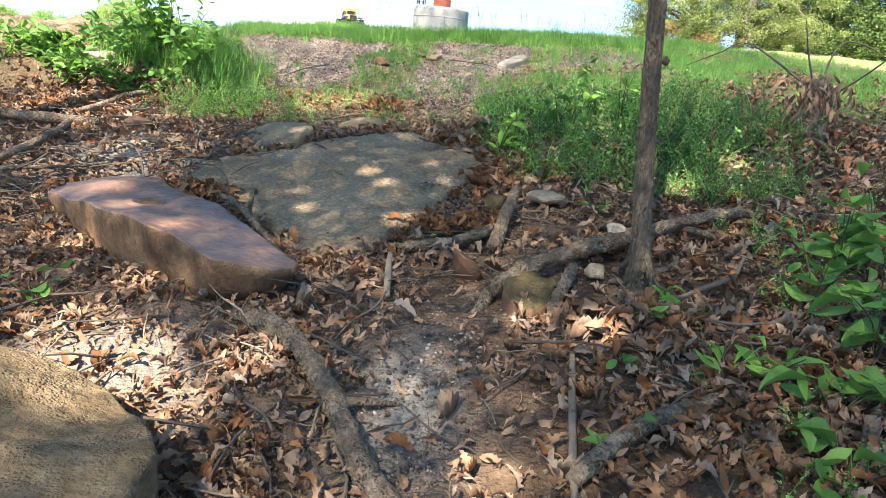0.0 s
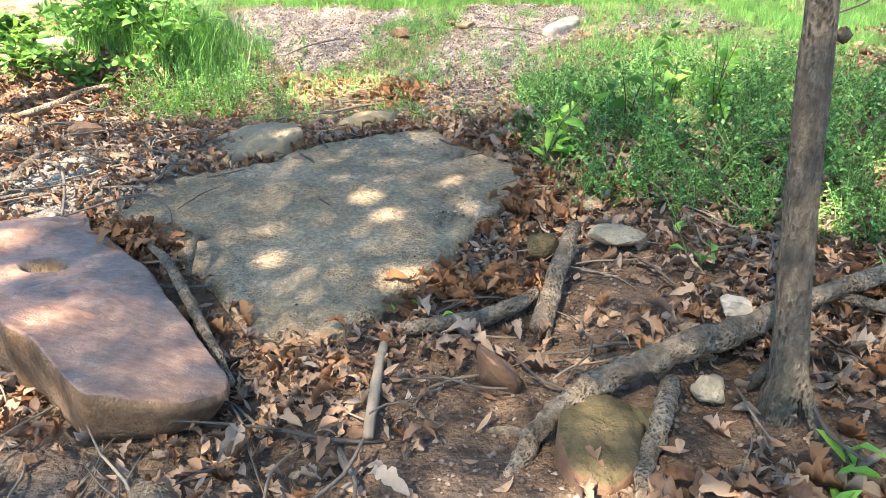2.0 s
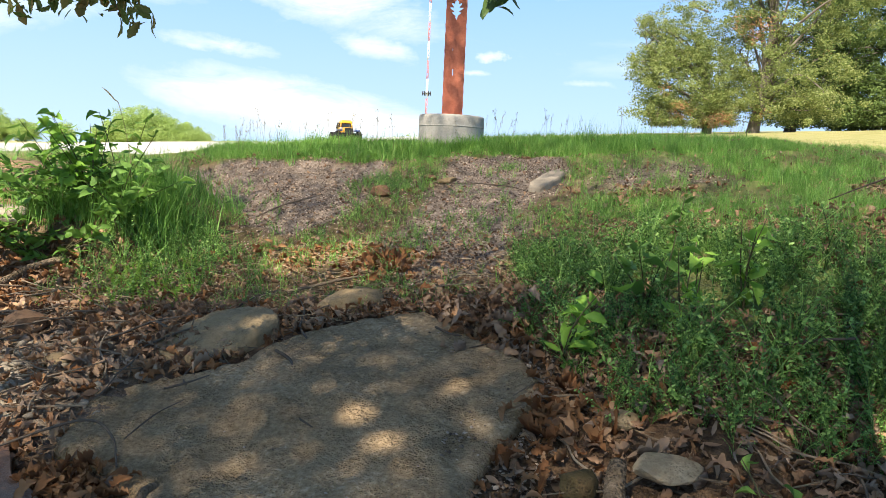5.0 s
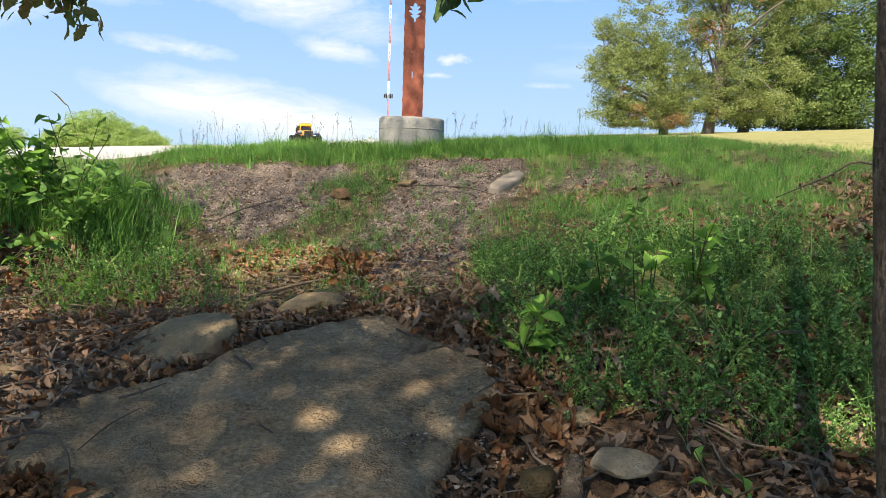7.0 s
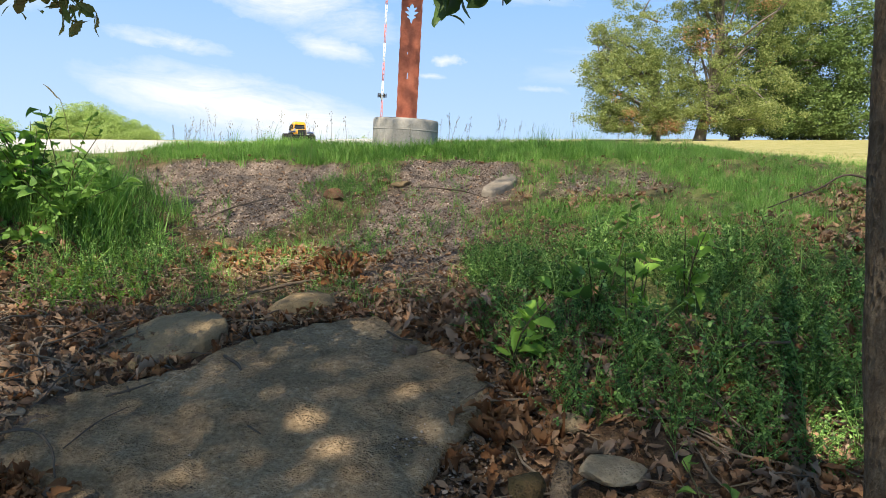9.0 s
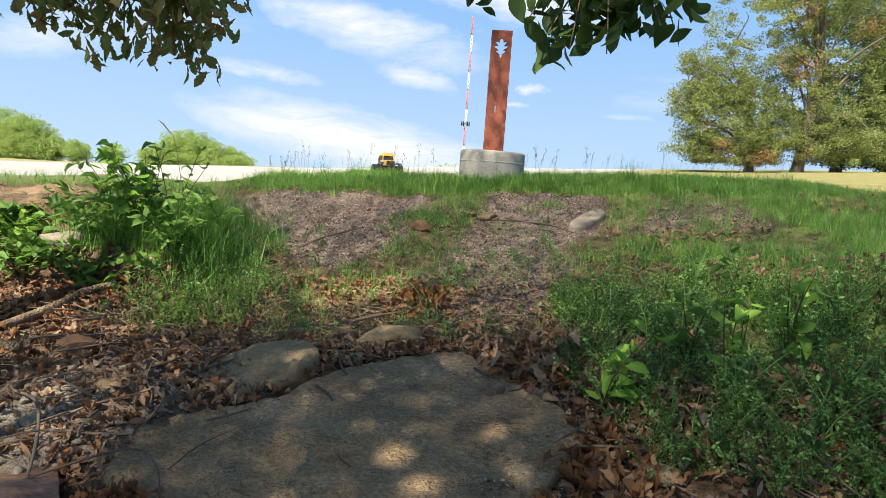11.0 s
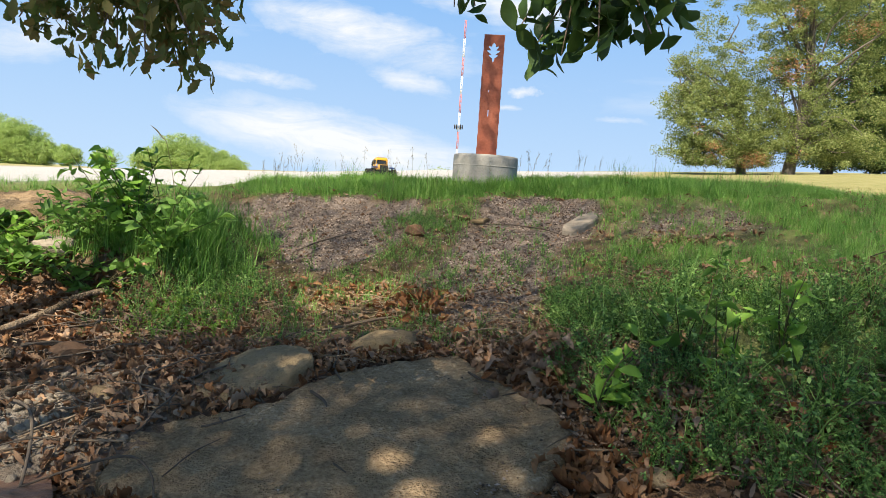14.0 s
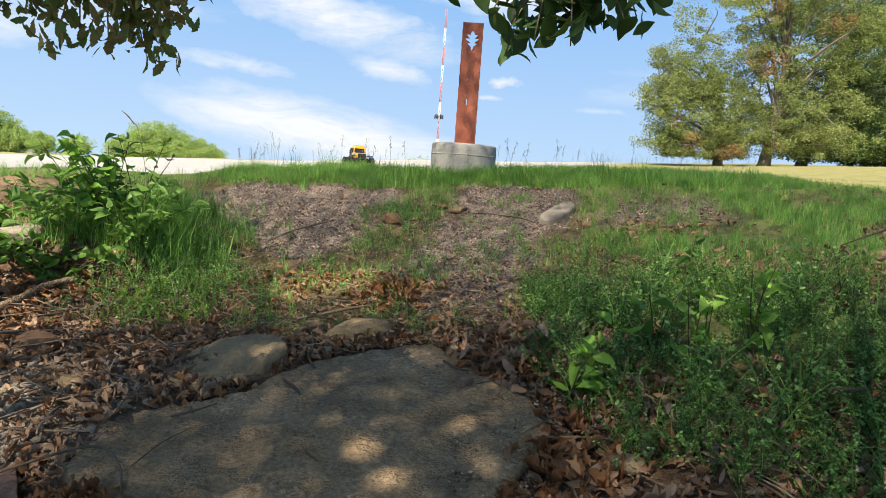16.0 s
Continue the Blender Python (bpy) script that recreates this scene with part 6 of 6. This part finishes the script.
def broadleaf(name, at, height, count, leaf, mat, label, seed, stems=1, fan=.18, shapes=OVAL_LEAVES):
    """A young woody plant: dark thin stems with large single leaves."""
    rng = np.random.RandomState(seed)
    ob = thing(name, at, label, "plant")
    pos, rot = [], []
    for s in range(stems):
        a = rng.uniform(0, 6.28)
        e = np.array((math.cos(a) * fan * rng.uniform(.3, 1), math.sin(a) * fan * rng.uniform(.3, 1), height * rng.uniform(.75, 1.05)))
        m = e * np.array((.3, .3, .5)) + rng.normal(0, .01, 3)
        v, f = tube([(0, 0, -.03), m, e], [.0035, .0028, .0015], 5, 0, 1, 5)
        part("stem", mesh_of("stem", v, f, STEM), STEM, ob)
        for k in range(count // stems):
            t = rng.uniform(.3, 1.03)
            c = 2 * t * (1 - t) * m + t * t * e
            r = turns(1, rng, .45)[0]
            pos.append(c + r @ np.array((leaf * .55, 0, 0)))
            rot.append(r)
    n = len(pos)
    sizes = leaf * rng.uniform(.6, 1.25, n)
    if n <= 48:
        made = [mesh_of("leaf", v, f, mat) for v, f in shapes]
        for k in range(n):
            part("leaf", made[k % len(made)], mat, ob).matrix_basis = Matrix.Translation(pos[k]) @ Matrix((rot[k] * sizes[k]).tolist()).to_4x4()
    else:
        part("leaves", scatter("leaves", shapes, np.array(pos), np.array(rot), sizes, mat, rng), mat, ob)
    return ob


BANK_PLANTS = [
    (.27, 3.70, .32, 26, .09, 3, BRIGHT_LEAF, "young plant with bright yellow-green leaves by the slab"),
    (.33, 3.62, .13, 10, .09, 2, GREEN_LEAF, "low broad-leaved plant at the slab's edge"),
    (.70, 4.10, .52, 22, .06, 1, GREEN_LEAF, "thin dark-stemmed seedling standing in the weeds"),
    (.72, 3.78, .36, 26, .085, 4, BRIGHT_LEAF, "seedling with bright drooping leaves in the weeds"),
    (.98, 3.92, .36, 22, .10, 4, BRIGHT_LEAF, "broad-leaved seedling among the weeds"),
    (.62, 3.98, .26, 16, .10, 3, GREEN_LEAF, "leafy seedling in the weeds"),
    (-.12, 2.78, .07, 10, .045, 3, BRIGHT_LEAF, "tiny bright weed at the slab's foot"),
    (.72, 2.98, .12, 9, .06, 2, GREEN_LEAF, "small green sprig by the sapling")]
LITTER_PLANTS = [
    (1.06, 1.72, .15, 9, .12, 3, BRIGHT_LEAF, "low plant with long bright leaves over the litter"),
    (1.18, 1.58, .16, 14, .13, 3, GREEN_LEAF, "dark green broad-leaved plant over the litter"),
    (1.55, 1.95, .30, 26, .12, 4, GREEN_LEAF, "leafy green plant in the undergrowth"),
    (1.65, 2.35, .38, 30, .11, 4, GREEN_LEAF, "bushy green plant in the undergrowth"),
    (1.35, 2.15, .24, 18, .11, 3, GREEN_LEAF, "low green plant in the undergrowth"),
    (.86, 2.10, .09, 5, .10, 2, BRIGHT_LEAF, "small plant with slim bright leaves"),
    (.55, 1.45, .12, 7, .08, 2, GREEN_LEAF, "small blue-green seedling on the litter"),
    (.68, 1.80, .07, 6, .06, 2, GREEN_LEAF, "small green seedling on the litter"),
    (1.05, 1.25, .15, 16, .11, 3, GREEN_LEAF, "low broad-leaved plant near the stick"),
    (1.45, 1.45, .22, 20, .12, 3, GREEN_LEAF, "dark leafy plant in the undergrowth"),
    (.92, 1.69, .12, 8, .12, 3, BRIGHT_LEAF, "bright long-leaved plant over the dead branch"),
    (1.58, 2.42, .34, 24, .14, 4, GREEN_LEAF, "broad-leaved green plant in the undergrowth"),
    (1.42, 1.85, .26, 18, .13, 3, GREEN_LEAF, "leafy plant with broad dull leaves"),
    (.88, 2.03, .07, 7, .11, 2, BRIGHT_LEAF, "flat slim-leaved plant on the litter"),
    (-1.45, 2.18, .14, 14, .07, 4, GREEN_LEAF, "pale green sprig beside the boulder")]
for k, (x, y, h, n, lf, st, m, label) in enumerate(BANK_PLANTS + LITTER_PLANTS):
    slim = y < 2.6 and m is BRIGHT_LEAF
    broadleaf("seedling", stand(x, y), h, int(n * 1.5) if slim else n, lf * (.85 if slim else 1), m, label, 70 + k, st, .16, SLIM_LEAVES if slim else OVAL_LEAVES)

bush_at = stand(-2.28, 5.1)
for k, (dx, dy, h, n, lf, st) in enumerate(((.0, .0, .56, 170, .12, 9), (.2, -.1, .36, 120, .11, 8), (-.45, .0, .36, 150, .12, 9), (-.85, -.1, .22, 90, .11, 8), (-.1, -.28, .26, 100, .11, 8), (-.55, -.3, .26, 100, .11, 8), (-1.2, -.1, .18, 70, .11, 8), (.12, .1, .60, 26, .11, 3), (-.25, .15, .54, 34, .11, 4))):
    x, y = bush_at[0] + dx, bush_at[1] + dy
    broadleaf("bush", stand(x, y), h, int(n * .95), lf * .84, GREEN_LEAF if k % 3 else BRIGHT_LEAF, "leafy green bush with dark thin stems", 120 + k, st, .36, SLIM_LEAVES + OVAL_LEAVES)

rng = np.random.RandomState(77)
for k in range(14):
    x, y = bush_at[0] + rng.uniform(-1.2, .25), bush_at[1] + rng.uniform(-.32, .4)
    broadleaf("bush", stand(x, y), rng.uniform(.22, .40) * (.5 if x < -2.75 else 1), int(rng.uniform(50, 80)), .095, GREEN_LEAF, "low leafy green bush crowded by grass", 160 + k, 5, .30, OVAL_LEAVES)

v, f = tube([(-2.05, 5.12, 1.0), (-2.06, 5.11, 1.4), (-2.11, 5.1, 1.68), (-2.142, 5.1, 1.724), (-2.18, 5.1, 1.765), (-2.215, 5.1, 1.79)], [.002, .0018, .0015, .004, .0045, .001], 5, 0, 1, 4)
tagged(new("grass_stalk", mesh_of("grass_stalk", v, f, STALK)), "single tall bent grass stalk beside the bush", "grass stalk")

# the dead stump with its bare branches
stump = thing("dead_stump", stand(1.98, 3.75), "rotten stump with curled leaves and bare branches", "stump")
v, f = tube([(0, 0, -.1), (0, 0, .08), (.02, .02, .22), (.0, .0, .30)], [.10, .085, .07, .04], 14, .35, 77, 6)
part("trunk", mesh_of("trunk", v, f, ROOT), ROOT, stump)
for k, pts in enumerate((((0, 0, .2), (-.05, .1, .45), (-.1, .1, .62)), ((0, .05, .25), (-.3, .3, .48), (-.45, .35, .42), (-.62, .4, .33)), ((0, 0, .2), (.15, .2, .5), (.4, .4, .55), (.7, .5, .45)), ((.05, 0, .2), (.3, .0, .42), (.5, .1, .6)))):
    v, f = tube(pts, [.007] + [.0045] * (len(pts) - 2) + [.002], 6, .2, k, 6)
    part("branch", mesh_of("branch", v, f, DARK_TWIG), DARK_TWIG, stump)
rng = np.random.RandomState(5)
q = rng.normal(0, 1, (150, 3)) * np.array((.07, .06, .05)) + np.array((-.02, -.02, .19))
droop = turns(150, rng, .35) @ np.array([[0, 0, 1], [0, 1, 0], [-1, 0, 0]], float)
part("dead_leaves", scatter("dead_leaves", SLIM_LEAVES, q, droop, .08 * rng.uniform(.6, 1.2, 150), DEAD_LEAF, rng), DEAD_LEAF, stump)


# ---- heaps of leaves ----
def heap(x0, y0, rx, ry, n, size, mat, label, seed, high=.06):
    rng = np.random.RandomState(seed)
    x, y = rng.normal(x0, rx, n), rng.normal(y0, ry, n)
    z = ground_z(x, y) + .03 + high * rng.rand(n) * np.exp(-((x - x0) / rx / 1.5) ** 2 - ((y - y0) / ry / 1.5) ** 2)
    return tagged(new("leaf_heap", scatter("leaf_heap", OAK_LEAVES, np.stack([x, y, z], 1), turns(n, rng, .7), size * rng.uniform(.6, 1.3, n), mat, rng)), label, "leaves", kind="stuff")


heap(-1.20, 3.04, .09, .07, 150, .07, RUST_LEAF, "rusty oak leaves heaped between boulder and slab", 1, .07)
heap(.16, 4.10, .13, .12, 170, .09, DEAD_LEAF, "curled grey-brown leaves heaped above the slab", 2, .09)
heap(.07, 2.88, .11, .05, 80, .085, RUST_LEAF, "bright rusty leaves heaped against a branch", 3, .05)
heap(.64, 2.03, .12, .08, 50, .095, DEAD_LEAF, "large pale oak leaves lying in a heap", 4, .04)
heap(.22, 3.36, .10, .08, 60, .085, RUST_LEAF, "rusty leaves gathered round small stones", 5, .03)
heap(-.55, 4.85, .10, .08, 60, .09, RUST_LEAF, "curled dead leaves lying on the worn slope", 6, .07)
heap(.75, 2.66, .33, .06, 90, .085, DEAD_LEAF, "dead leaves caught along the root", 7, .03)


# ---- thin twigs lying on the slab ----
for k, (points, r) in enumerate((([(-1.10, 3.26), (-1.06, 3.38), (-1.00, 3.46)], .0025), ([(-1.10, 3.52), (-1.04, 3.56), (-.98, 3.62)], .004), ([(-.80, 3.82), (-.72, 3.74), (-.68, 3.64)], .006), ([(-.20, 4.02), (-.14, 3.96), (-.09, 3.94)], .005), ([(-.62, 3.40), (-.57, 3.36), (-.53, 3.33)], .004))):
    limb("dead_branch", [(x, y, .05) for x, y in points], [r] * (len(points) - 1) + [r * .5], DARK_TWIG, "thin dead twig lying on the rock slab", "twig", .01, 6, .1, 80 + k)

# ---- single large leaves on top of the litter ----
x, y, rng = strewn(400, (-1.6, 2.2), (1.1, 3.9), 63, lambda x, y: .35 * litter_share(x, y))
k = off_stones(x, y)
x, y = x[k][:90], y[k][:90]
ONE_LEAF = material("large_dead_leaf", [(.15, .085, .05), (.25, .16, .10), (.33, .245, .17), (.44, .36, .27)], 9, 60, 0.8, 0.3, 120, each=0.7, sheer=0.15)
lay("oak_leaf", OAK_LEAVES, ONE_LEAF, x, y, lump_z(x, y) + .045, turns(len(x), rng, .4), rng.uniform(.085, .125, len(x)), "large curled dead oak leaf lying on the litter", "leaf", "large fallen leaves")
heap(-.95, 5.02, .20, .08, 120, .050, RUST_LEAF, "rusty leaves lying in sun on the slope", 8, .02)
heap(-2.6, 4.62, .25, .20, 160, .08, RUST_LEAF, "rusty leaves in sun below the bush", 9, .03)
